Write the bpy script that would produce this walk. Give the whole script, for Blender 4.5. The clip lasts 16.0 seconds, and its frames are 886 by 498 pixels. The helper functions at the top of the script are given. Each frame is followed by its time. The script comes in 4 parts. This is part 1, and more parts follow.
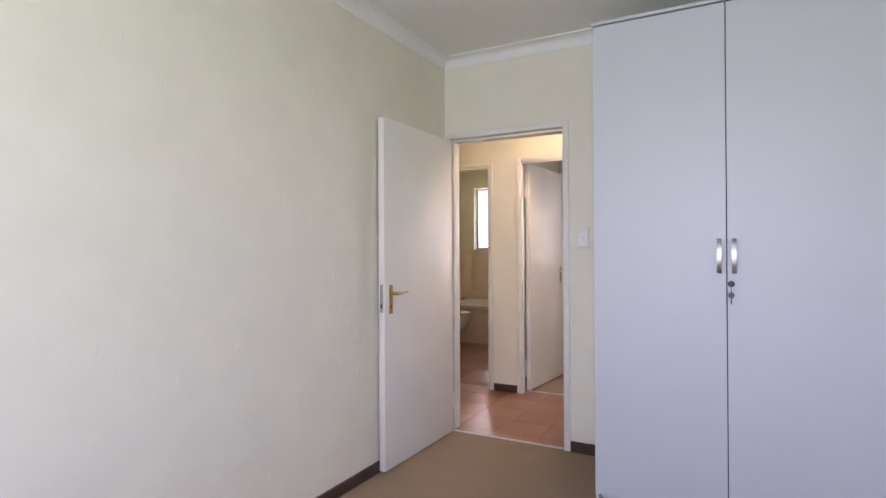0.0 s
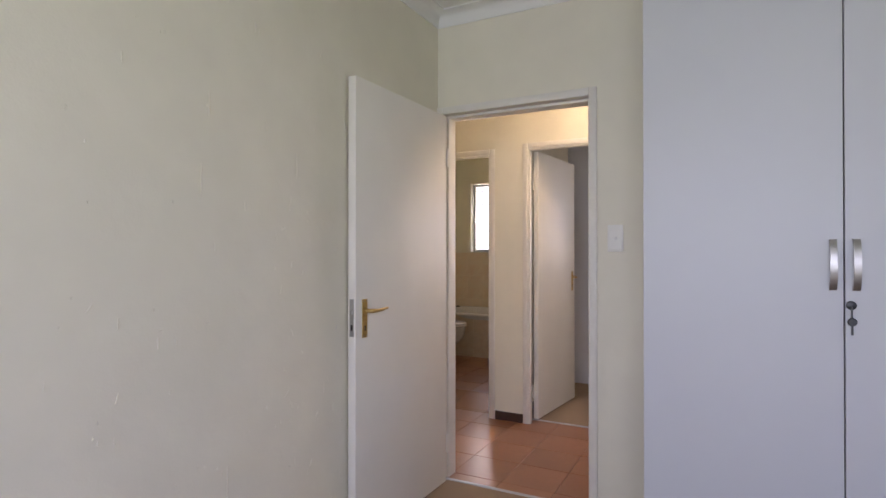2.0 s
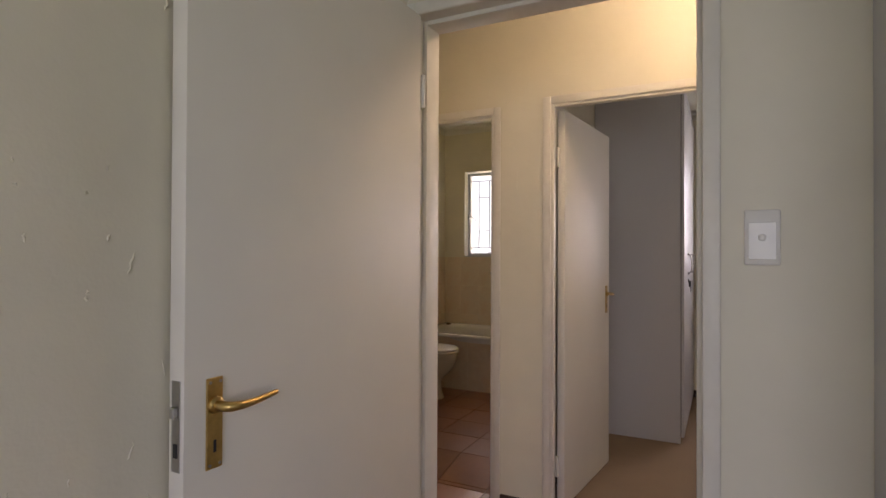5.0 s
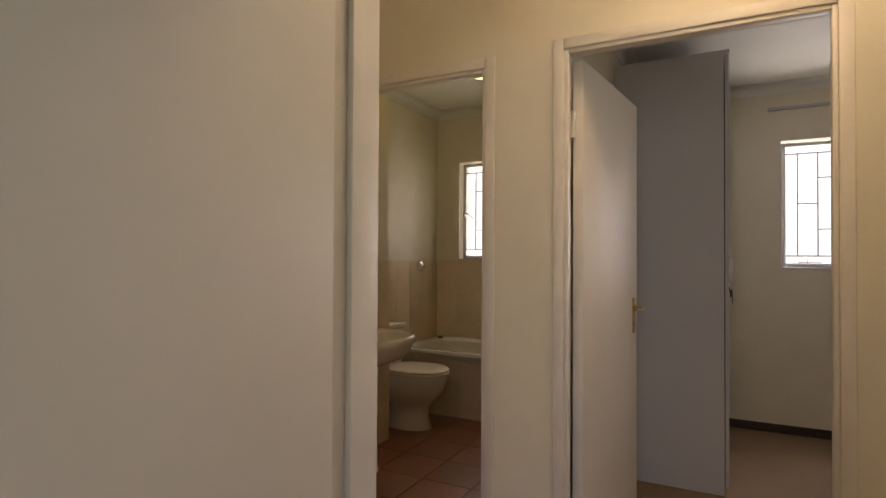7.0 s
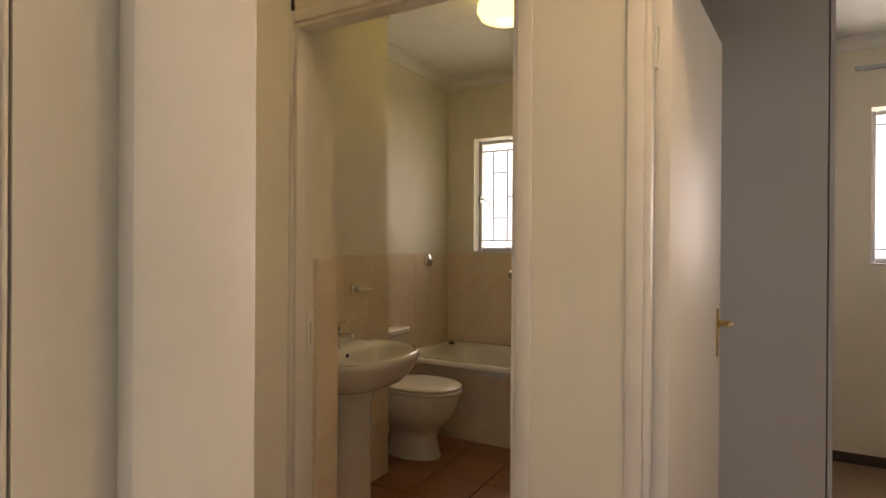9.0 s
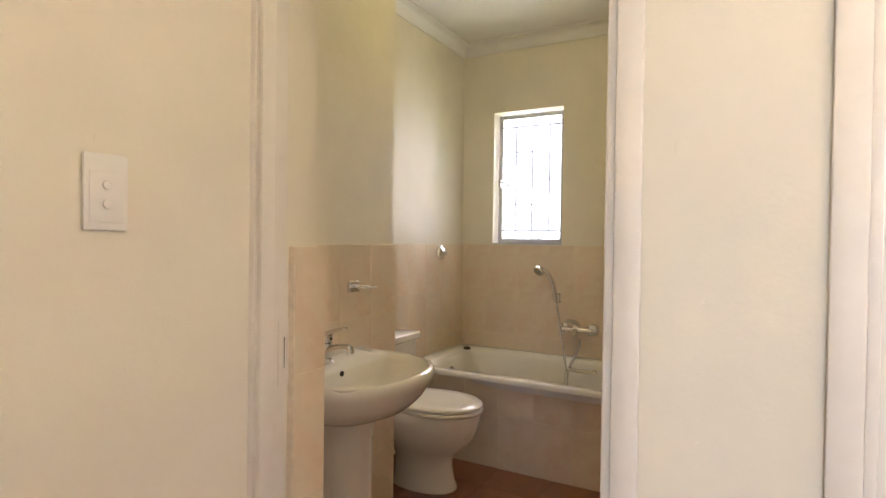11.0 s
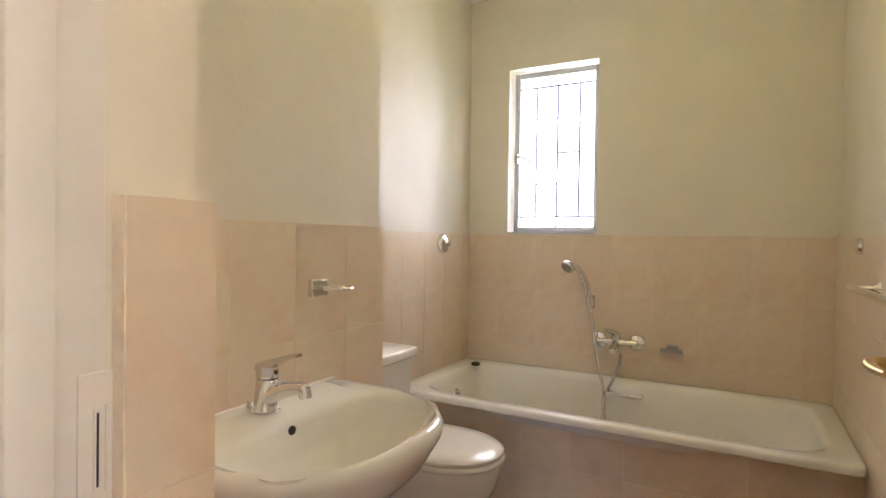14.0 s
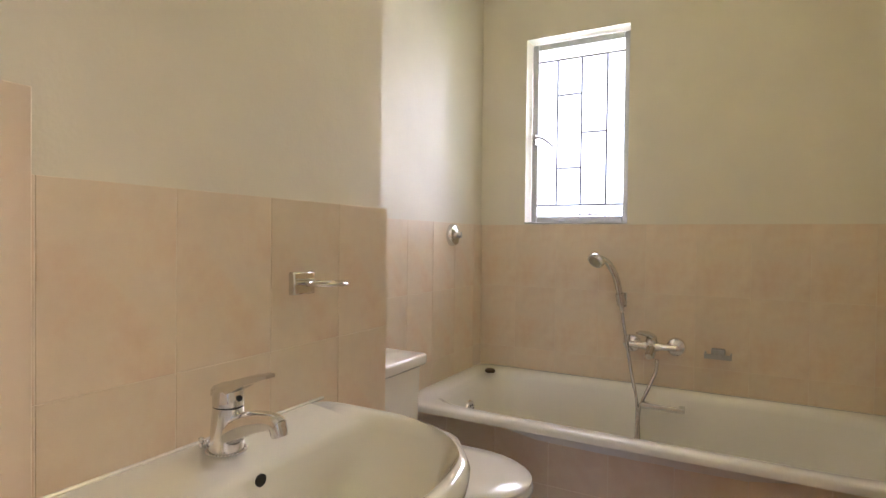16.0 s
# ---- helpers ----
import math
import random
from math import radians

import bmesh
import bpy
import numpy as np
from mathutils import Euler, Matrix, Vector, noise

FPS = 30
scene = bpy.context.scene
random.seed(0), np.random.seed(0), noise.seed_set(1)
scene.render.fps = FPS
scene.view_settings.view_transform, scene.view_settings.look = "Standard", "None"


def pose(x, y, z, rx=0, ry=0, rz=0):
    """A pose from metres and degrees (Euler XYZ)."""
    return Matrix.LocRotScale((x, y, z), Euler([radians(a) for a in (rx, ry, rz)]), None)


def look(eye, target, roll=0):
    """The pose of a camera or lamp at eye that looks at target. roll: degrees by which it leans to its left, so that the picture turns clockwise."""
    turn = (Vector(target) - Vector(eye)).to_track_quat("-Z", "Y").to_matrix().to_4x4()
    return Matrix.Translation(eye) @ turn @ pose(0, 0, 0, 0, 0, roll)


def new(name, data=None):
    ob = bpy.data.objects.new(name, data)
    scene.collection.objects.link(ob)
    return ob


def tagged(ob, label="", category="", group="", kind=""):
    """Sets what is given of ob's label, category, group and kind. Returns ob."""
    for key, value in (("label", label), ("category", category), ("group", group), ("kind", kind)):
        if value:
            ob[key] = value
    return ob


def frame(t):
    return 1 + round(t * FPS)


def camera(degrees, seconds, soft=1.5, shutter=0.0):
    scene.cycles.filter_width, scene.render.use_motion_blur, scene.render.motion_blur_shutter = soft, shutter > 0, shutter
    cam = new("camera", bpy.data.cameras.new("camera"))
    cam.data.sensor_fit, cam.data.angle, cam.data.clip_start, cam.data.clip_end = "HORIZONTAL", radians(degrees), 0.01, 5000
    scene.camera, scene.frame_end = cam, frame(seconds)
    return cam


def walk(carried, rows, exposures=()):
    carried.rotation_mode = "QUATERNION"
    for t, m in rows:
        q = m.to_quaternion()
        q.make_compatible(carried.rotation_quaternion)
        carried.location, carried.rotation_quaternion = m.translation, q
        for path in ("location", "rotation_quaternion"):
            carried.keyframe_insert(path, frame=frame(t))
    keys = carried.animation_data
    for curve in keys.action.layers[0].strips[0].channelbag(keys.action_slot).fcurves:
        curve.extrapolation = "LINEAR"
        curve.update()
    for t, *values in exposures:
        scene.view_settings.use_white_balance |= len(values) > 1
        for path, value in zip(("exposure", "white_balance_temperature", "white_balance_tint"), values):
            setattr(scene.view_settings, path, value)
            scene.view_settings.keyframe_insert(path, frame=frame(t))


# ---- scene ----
cam = camera(78.0, 16.0)
PATH = [
    (0, (1.825, -3.417, 1.264), (0.875, -1.657, 1.272), -0.3),
    (0.5, (1.736, -3.296, 1.254), (0.798, -1.529, 1.271), -0.1),
    (1, (1.659, -3.127, 1.248), (0.722, -1.36, 1.266), -0.0),
    (1.5, (1.564, -2.933, 1.265), (0.634, -1.162, 1.28), -0.1),
    (2, (1.466, -2.726, 1.274), (0.535, -0.956, 1.287), 0.0),
    (2.5, (1.348, -2.526, 1.289), (0.418, -0.756, 1.301), 0.2),
    (3, (1.244, -2.338, 1.281), (0.321, -0.564, 1.297), 0.3),
    (3.5, (1.122, -2.128, 1.3), (0.21, -0.348, 1.314), 0.3),
    (4, (1.02, -1.911, 1.297), (0.112, -0.129, 1.312), 0.3),
    (6.5, (0.729, -0.92, 1.305), (-0.19, 0.857, 1.332), 0.2),
    (7, (0.651, -0.757, 1.302), (-0.273, 1.016, 1.331), 0.3),
    (7.5, (0.59, -0.599, 1.295), (-0.347, 1.168, 1.333), 0.4),
    (8, (0.524, -0.437, 1.305), (-0.429, 1.321, 1.338), 0.4),
    (8.5, (0.438, -0.296, 1.308), (-0.526, 1.456, 1.329), 0.5),
    (9, (0.33, -0.128, 1.314), (-0.635, 1.624, 1.309), 0.4),
    (11.5, (-0.074, 0.435, 1.288), (-1.059, 2.175, 1.259), 0.9),
    (12, (-0.155, 0.546, 1.288), (-1.14, 2.286, 1.258), 1.0),
    (12.5, (-0.217, 0.663, 1.274), (-1.2, 2.404, 1.243), 0.9),
    (13, (-0.282, 0.786, 1.261), (-1.257, 2.532, 1.228), 1.0),
    (13.5, (-0.341, 0.874, 1.248), (-1.308, 2.625, 1.217), 0.9),
    (14, (-0.398, 0.961, 1.234), (-1.362, 2.714, 1.203), 0.9),
    (14.5, (-0.459, 1.042, 1.225), (-1.421, 2.795, 1.192), 0.9),
    (15, (-0.516, 1.108, 1.217), (-1.48, 2.86, 1.184), 0.8),
    (15.5, (-0.55, 1.16, 1.205), (-1.521, 2.908, 1.168), 0.7),
    (16, (-0.591, 1.232, 1.196), (-1.559, 2.981, 1.162), 0.7),
]
walk(cam, [(r[0], look(*r[1:])) for r in PATH],
     exposures=[(0, 1.9, 6250, 37), (2, 1.55, 6400, 36), (4, 1.2, 6700, 36), (6.5, 0.85, 7200, 33), (9, 1.25, 7600, 32), (11.5, 2.65, 5800, 31), (13, 2.8, 5700, 31), (14, 2.75, 5700, 32), (16, 2.6, 5600, 32)])

# ---- world, sun, window light, added fill ----
world = bpy.data.worlds.new("sky")
scene.world = world
world.use_nodes = True
wn = world.node_tree
sky = wn.nodes.new("ShaderNodeTexSky")
sky.sky_type = "NISHITA"
sky.sun_disc = False
sky.sun_elevation = radians(74)
sky.sun_rotation = radians(-90)
wn.nodes["Background"].inputs["Strength"].default_value = 0.12
wn.links.new(sky.outputs["Color"], wn.nodes["Background"].inputs["Color"])

sun_data = bpy.data.lights.new("sun", "SUN")
sun_data.energy, sun_data.angle, sun_data.color = 5.0, radians(0.5), (1, 0.95, 0.86)
new("sun", sun_data).matrix_world = look((-6, -4, 20), (-0.27, -4, 0.0))


def window_light(name, eye, target, w, h, watts, color):
    d = bpy.data.lights.new(name, "AREA")
    d.shape, d.size, d.size_y, d.energy, d.color = "RECTANGLE", w, h, watts, color
    ob = new(name, d)
    ob.matrix_world = look(eye, target)
    return ob


BED1_W = (-3.7, -1.9, 0.80, 2.15)
BACK_W = (0.6, 2.4, 0.80, 2.15)
SKY, GREEN_FILL = (0.66, 0.78, 1.0), (0.80, 1.0, 0.58)     # cool lamps aimed down; green lamps aimed up, added to tint the upper walls
window_light("bedroom_window_light", (3.86, -2.8, 1.48), (0, -2.8, 1.30), 1.8, 1.35, 1.0, SKY)
window_light("bedroom_back_window_sky", (1.5, -4.56, 1.50), (1.5, -1.0, 0.6), 1.75, 1.35, 16.0, SKY)
window_light("bedroom_back_window_green_fill", (1.5, -4.58, 1.46), (1.5, -1.0, 3.6), 1.75, 1.35, 3.6, GREEN_FILL)
window_light("bathroom_window_sky", (-1.42, 4.40, 1.75), (-0.75, 1.4, 1.0), 0.85, 1.3, 8.5, (0.98, 0.95, 0.95))
window_light("bathroom_window_green_fill", (-1.42, 4.42, 1.70), (-0.75, 1.4, 2.6), 0.85, 1.3, 4.5, (0.98, 1.0, 0.66))
window_light("second_bedroom_window_sky", (1.5, 4.34, 1.71), (1.2, 1.5, 0.9), 1.1, 1.05, 15.0, (0.92, 0.96, 1.0))
window_light("second_bedroom_window_green_fill", (1.5, 4.36, 1.71), (1.2, 1.5, 3.0), 1.1, 1.05, 2.2, (0.90, 1.0, 0.66))
# added fill from the unseen hall end; no known window there
window_light("hall_fill_light", (3.6, 0.665, 1.5), (0, 0.665, 1.4), 0.9, 1.2, 1.8, (1.0, 0.94, 0.84))


# ---- materials ----
def nodes_of(name):
    m = bpy.data.materials.new(name)
    m.use_nodes = True
    nt = m.node_tree
    return m, nt, nt.nodes["Principled BSDF"]


def material(name, color, rough=0.5, metal=0.0, var=0.0, scale=8.0, bump=0.0, bump_scale=120.0, stain=None, stain_amount=0.0,
             stain_scale=2.0, random_amount=0.0, coat=0.0, bump_distance=0.002):
    m, nt, bs = nodes_of(name)
    bs.inputs["Roughness"].default_value = rough
    bs.inputs["Metallic"].default_value = metal
    bs.inputs["Coat Weight"].default_value = coat
    coord = nt.nodes.new("ShaderNodeTexCoord")
    rgb = nt.nodes.new("ShaderNodeRGB")
    rgb.outputs[0].default_value = (*color, 1)
    out = rgb.outputs[0]
    if var:
        n = nt.nodes.new("ShaderNodeTexNoise")
        n.inputs["Scale"].default_value = scale
        n.inputs["Detail"].default_value = 6
        nt.links.new(coord.outputs["Object"], n.inputs["Vector"])
        r = nt.nodes.new("ShaderNodeMapRange")
        r.inputs["To Min"].default_value, r.inputs["To Max"].default_value = 1 - var, 1 + var
        r.inputs["From Min"].default_value, r.inputs["From Max"].default_value = 0.25, 0.75
        nt.links.new(n.outputs["Fac"], r.inputs["Value"])
        mx = nt.nodes.new("ShaderNodeVectorMath")
        mx.operation = "SCALE"
        nt.links.new(out, mx.inputs[0])
        nt.links.new(r.outputs[0], mx.inputs["Scale"])
        out = mx.outputs[0]
    if stain:
        n = nt.nodes.new("ShaderNodeTexNoise")
        n.inputs["Scale"].default_value = stain_scale
        n.inputs["Detail"].default_value = 8
        n.inputs["Roughness"].default_value = 0.62
        nt.links.new(coord.outputs["Object"], n.inputs["Vector"])
        r = nt.nodes.new("ShaderNodeMapRange")
        r.inputs["From Min"].default_value, r.inputs["From Max"].default_value = 0.45, 0.75
        r.inputs["To Max"].default_value = stain_amount
        nt.links.new(n.outputs["Fac"], r.inputs["Value"])
        mx = nt.nodes.new("ShaderNodeMix")
        mx.data_type = "RGBA"
        nt.links.new(r.outputs[0], mx.inputs["Factor"])
        nt.links.new(out, mx.inputs["A"])
        mx.inputs["B"].default_value = (*stain, 1)
        out = mx.outputs["Result"]
    if random_amount:
        info = nt.nodes.new("ShaderNodeObjectInfo")
        r = nt.nodes.new("ShaderNodeMapRange")
        r.inputs["To Min"].default_value, r.inputs["To Max"].default_value = 1 - random_amount, 1 + random_amount
        nt.links.new(info.outputs["Random"], r.inputs["Value"])
        mx = nt.nodes.new("ShaderNodeVectorMath")
        mx.operation = "SCALE"
        nt.links.new(out, mx.inputs[0])
        nt.links.new(r.outputs[0], mx.inputs["Scale"])
        out = mx.outputs[0]
    nt.links.new(out, bs.inputs["Base Color"])
    if bump:
        n = nt.nodes.new("ShaderNodeTexNoise")
        n.inputs["Scale"].default_value = bump_scale
        n.inputs["Detail"].default_value = 5
        nt.links.new(coord.outputs["Object"], n.inputs["Vector"])
        b = nt.nodes.new("ShaderNodeBump")
        b.inputs["Strength"].default_value = bump
        b.inputs["Distance"].default_value = bump_distance
        nt.links.new(n.outputs["Fac"], b.inputs["Height"])
        nt.links.new(b.outputs["Normal"], bs.inputs["Normal"])
    return m


def plaster(name, color):
    """Painted plaster: soft trowel waves, fine roller grain, scattered nicks and a few scuffs."""
    m, nt, bs = nodes_of(name)
    bs.inputs["Roughness"].default_value = 0.55
    coord = nt.nodes.new("ShaderNodeTexCoord")
    L = nt.links.new

    def tex(kind, scale, detail=4):
        n = nt.nodes.new(kind)
        n.inputs["Scale"].default_value = scale
        if "Detail" in n.inputs:
            n.inputs["Detail"].default_value = detail
        L(coord.outputs["Object"], n.inputs["Vector"])
        return n

    def math_node(op, a, b):
        n = nt.nodes.new("ShaderNodeMath")
        n.operation = op
        for i, v in enumerate((a, b)):
            if isinstance(v, (int, float)):
                n.inputs[i].default_value = v
            else:
                L(v, n.inputs[i])
        return n.outputs[0]

    wave, grain = tex("ShaderNodeTexNoise", 5, 5), tex("ShaderNodeTexNoise", 160, 3)
    warp = tex("ShaderNodeTexNoise", 14, 3)
    mp = nt.nodes.new("ShaderNodeMapping")
    mp.inputs["Scale"].default_value = (1, 1, 0.4)
    add = nt.nodes.new("ShaderNodeVectorMath")
    add.operation = "MULTIPLY_ADD"
    L(warp.outputs["Color"], add.inputs[0])
    add.inputs[1].default_value = (0.12, 0.12, 0.12)
    L(coord.outputs["Object"], add.inputs[2])
    L(add.outputs[0], mp.inputs["Vector"])
    nick = nt.nodes.new("ShaderNodeTexVoronoi")
    nick.inputs["Scale"].default_value = 7
    L(mp.outputs[0], nick.inputs["Vector"])
    spread = tex("ShaderNodeTexNoise", 3.1, 2)
    gate = math_node("GREATER_THAN", spread.outputs["Fac"], 0.53)
    near = math_node("LESS_THAN", nick.outputs["Distance"], 0.065)
    hit = math_node("MULTIPLY", gate, near)
    h = math_node("ADD", math_node("MULTIPLY", wave.outputs["Fac"], 2.2), math_node("MULTIPLY", grain.outputs["Fac"], 0.10))
    h = math_node("ADD", h, math_node("MULTIPLY", hit, 0.55))
    b = nt.nodes.new("ShaderNodeBump")
    b.inputs["Strength"].default_value, b.inputs["Distance"].default_value = 0.55, 0.004
    L(h, b.inputs["Height"])
    L(b.outputs["Normal"], bs.inputs["Normal"])
    r = nt.nodes.new("ShaderNodeMapRange")
    r.inputs["From Min"].default_value, r.inputs["From Max"].default_value = 0.3, 0.7
    r.inputs["To Min"].default_value, r.inputs["To Max"].default_value = 0.965, 1.02
    L(wave.outputs["Fac"], r.inputs["Value"])
    sc = nt.nodes.new("ShaderNodeVectorMath")
    sc.operation = "SCALE"
    sc.inputs[0].default_value = color
    L(r.outputs[0], sc.inputs["Scale"])
    L(sc.outputs[0], bs.inputs["Base Color"])
    return m


M_WALL = plaster("cream_painted_plaster", (0.77, 0.72, 0.585))
M_CEIL = material("white_ceiling_board", (0.78, 0.77, 0.72), 0.7, var=0.03, scale=3, bump=0.15, bump_scale=60)
M_TRIM = material("off_white_gloss_paint", (0.76, 0.72, 0.64), 0.45, var=0.03, scale=6, bump=0.12, bump_scale=40, stain=(0.5, 0.42, 0.32), stain_amount=0.18, stain_scale=9)
M_DOOR = material("white_enamel_door", (0.77, 0.73, 0.65), 0.5, var=0.025, scale=4, bump=0.08, bump_scale=70)
M_MELA = material("white_melamine", (0.52, 0.52, 0.54), 0.42, var=0.015, scale=3, bump=0.06, bump_scale=220)
# near-black colour that puts shade into the wardrobe door gaps
M_GAP_SHADE = material("gap_shade", (0.03, 0.028, 0.026), 0.8)
M_CARPET = material("tan_carpet", (0.30, 0.205, 0.125), 0.95, var=0.22, scale=260, bump=0.9, bump_scale=420, stain=(0.2, 0.14, 0.09), stain_amount=0.35, stain_scale=2.5)
M_SKIRT = material("dark_stained_skirting", (0.055, 0.030, 0.022), 0.42, var=0.25, scale=24, bump=0.2, bump_scale=60)
M_TERRA = material("terracotta_tile", (0.33, 0.145, 0.075), 0.28, var=0.14, scale=9, bump=0.12, bump_scale=30, stain=(0.20, 0.085, 0.05), stain_amount=0.7, stain_scale=5, random_amount=0.10)
M_GROUT = material("grey_brown_grout", (0.12, 0.07, 0.045), 0.9, var=0.2, scale=50)
M_TILE = material("beige_marbled_tile", (0.76, 0.64, 0.475), 0.28, var=0.06, scale=11, bump=0.05, bump_scale=25, stain=(0.70, 0.50, 0.33), stain_amount=0.75, stain_scale=8, random_amount=0.03)
M_WGROUT = material("pale_wall_grout", (0.80, 0.70, 0.55), 0.8, var=0.12, scale=40)
M_CERAM = material("white_vitreous_china", (0.80, 0.77, 0.68), 0.10, var=0.015, scale=3, coat=0.4)
M_TUB = material("white_bath_enamel", (0.80, 0.78, 0.71), 0.09, var=0.02, scale=3, coat=0.3)
M_SEAT = material("cream_plastic_seat", (0.78, 0.74, 0.64), 0.2, var=0.01, scale=4)
M_CHROME = material("chrome", (0.74, 0.73, 0.71), 0.10, 1.0, var=0.06, scale=30)
M_SATIN = material("satin_chrome", (0.44, 0.42, 0.40), 0.38, 1.0, var=0.08, scale=50)
M_BRASS = material("worn_brass", (0.56, 0.38, 0.14), 0.30, 1.0, var=0.2, scale=45, bump=0.1, bump_scale=200)
M_STEEL = material("brushed_steel", (0.45, 0.44, 0.42), 0.34, 1.0, var=0.1, scale=60)
M_BLACK = material("black_plastic_and_hole_shade", (0.02, 0.02, 0.022), 0.35)
M_PLATE = material("white_switch_plastic", (0.78, 0.76, 0.70), 0.3)
M_BARS = material("grey_painted_bar", (0.14, 0.14, 0.15), 0.5)
M_WINFR = material("grey_white_window_paint", (0.50, 0.51, 0.53), 0.45, var=0.08, scale=20, bump=0.15, bump_scale=50)
M_LAWN = material("lawn", (0.09, 0.16, 0.03), 0.95, var=0.3, scale=3)
M_RUBBER = material("brown_rubber", (0.08, 0.05, 0.03), 0.6)
M_BRICKOUT = material("outer_wall_paint", (0.7, 0.68, 0.6), 0.8, var=0.05, scale=3)
M_HOSE = material("steel_hose", (0.55, 0.54, 0.52), 0.25, 1.0, var=0.25, scale=300)

M_GLASS, _nt, _bs = nodes_of("window_glass")
_tr, _mx = _nt.nodes.new("ShaderNodeBsdfTransparent"), _nt.nodes.new("ShaderNodeMixShader")
_gl = _nt.nodes.new("ShaderNodeBsdfGlossy")
_gl.inputs["Roughness"].default_value = 0.02
_mx.inputs[0].default_value = 0.05
_nt.links.new(_tr.outputs[0], _mx.inputs[1])
_nt.links.new(_gl.outputs[0], _mx.inputs[2])
_nt.links.new(_mx.outputs[0], _nt.nodes["Material Output"].inputs[0])

def opal(name, color, strength):
    m, nt, bs = nodes_of(name)
    bs.inputs["Base Color"].default_value = (0.8, 0.76, 0.5, 1)
    bs.inputs["Roughness"].default_value = 0.25
    bs.inputs["Emission Color"].default_value = (*color, 1)
    bs.inputs["Emission Strength"].default_value = strength
    return m


# bathroom globe: emission added as fill, well above the dim globe's own
M_GLOBE = opal("fill_glow_opal_glass", (1.0, 0.86, 0.24), 1.4)
M_HALL_GLOBE = opal("bright_opal_glass", (1.0, 0.84, 0.54), 9.5)

# emissive white for a sheet that stands in for the overexposed outdoors
M_OUTDOOR_GLOW, _nt, _bs = nodes_of("outdoor_glow")
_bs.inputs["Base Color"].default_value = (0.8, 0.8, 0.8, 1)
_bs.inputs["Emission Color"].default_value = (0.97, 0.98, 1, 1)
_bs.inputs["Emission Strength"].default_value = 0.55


# ---- mesh helpers ----
def part(name, bm, mat, parent=None, label="", smooth=None):
    bmesh.ops.recalc_face_normals(bm, faces=bm.faces)
    me = bpy.data.meshes.new(name)
    bm.to_mesh(me)
    bm.free()
    me.materials.append(mat)
    if smooth is not None:
        me.shade_smooth()
        me.set_sharp_from_angle(angle=radians(smooth))
    ob = new(name, me)
    if parent:
        ob.parent = parent
    if label:
        ob["label"] = label
    return ob


def thing(name, label, category, at=(0, 0, 0), group="", kind=""):
    e = new(name)
    e.empty_display_size = 0.1
    e.location = at
    return tagged(e, label, category, group, kind)


def box(bm, x0, x1, y0, y1, z0, z1, bevel=0.0, seg=1):
    vs = [bm.verts.new((x, y, z)) for z in (z0, z1) for x, y in ((x0, y0), (x1, y0), (x1, y1), (x0, y1))]
    fs = [bm.faces.new([vs[i] for i in q]) for q in ((3, 2, 1, 0), (4, 5, 6, 7), (0, 1, 5, 4), (1, 2, 6, 5), (2, 3, 7, 6), (3, 0, 4, 7))]
    if bevel:
        es = list({e for f in fs for e in f.edges})
        bmesh.ops.bevel(bm, geom=es, offset=bevel, segments=seg, affect="EDGES", profile=0.5)
    return bm


def boxes(*rows, bevel=0.0, seg=1):
    bm = bmesh.new()
    for r in rows:
        box(bm, *r, bevel=bevel, seg=seg)
    return bm


def loft(bm, loops, close_first=False, close_last=False):
    rings = [[bm.verts.new(p) for p in lp] for lp in loops]
    n = len(rings[0])
    for a, b in zip(rings, rings[1:]):
        for i in range(n):
            bm.faces.new((a[i], a[(i + 1) % n], b[(i + 1) % n], b[i]))
    if close_first:
        bm.faces.new(rings[0][::-1])
    if close_last:
        bm.faces.new(rings[-1])
    return bm


def tube(bm, pts, radii, n=12, caps=True):
    """A round tube along points, with a radius for each."""
    pts = [Vector(p) for p in pts]
    if isinstance(radii, (int, float)):
        radii = [radii] * len(pts)
    loops, ref = [], None
    for i, p in enumerate(pts):
        d = (pts[min(i + 1, len(pts) - 1)] - pts[max(i - 1, 0)]).normalized()
        if ref is None:
            ref = d.orthogonal().normalized()
        ref = (ref - d * ref.dot(d)).normalized()
        s = d.cross(ref)
        loops.append([p + radii[i] * (math.cos(a) * ref + math.sin(a) * s) for a in (2 * math.pi * k / n for k in range(n))])
    return loft(bm, loops, caps, caps)


def lathe(bm, profile, centre, axis="z", n=24):
    """Turn (radius, height) pairs about an axis through centre."""
    c = Vector(centre)
    ax = {"x": (Vector((0, 1, 0)), Vector((0, 0, 1)), Vector((1, 0, 0))), "y": (Vector((0, 0, 1)), Vector((1, 0, 0)), Vector((0, 1, 0))),
          "z": (Vector((1, 0, 0)), Vector((0, 1, 0)), Vector((0, 0, 1)))}[axis]
    loops = [[c + ax[0] * r * math.cos(a) + ax[1] * r * math.sin(a) + ax[2] * h for a in (2 * math.pi * k / n for k in range(n))] for r, h in profile]
    return loft(bm, loops, True, True)


def smooth_path(pts, steps=8):
    """Catmull-Rom through points."""
    p = [Vector(q) for q in pts]
    p = [2 * p[0] - p[1]] + p + [2 * p[-1] - p[-2]]
    out = []
    for i in range(1, len(p) - 2):
        for s in range(steps):
            t = s / steps
            out.append(0.5 * (2 * p[i] + (p[i + 1] - p[i - 1]) * t + (2 * p[i - 1] - 5 * p[i] + 4 * p[i + 1] - p[i + 2]) * t * t
                              + (3 * p[i] - p[i - 1] - 3 * p[i + 1] + p[i + 2]) * t ** 3))
    return out + [p[-2]]


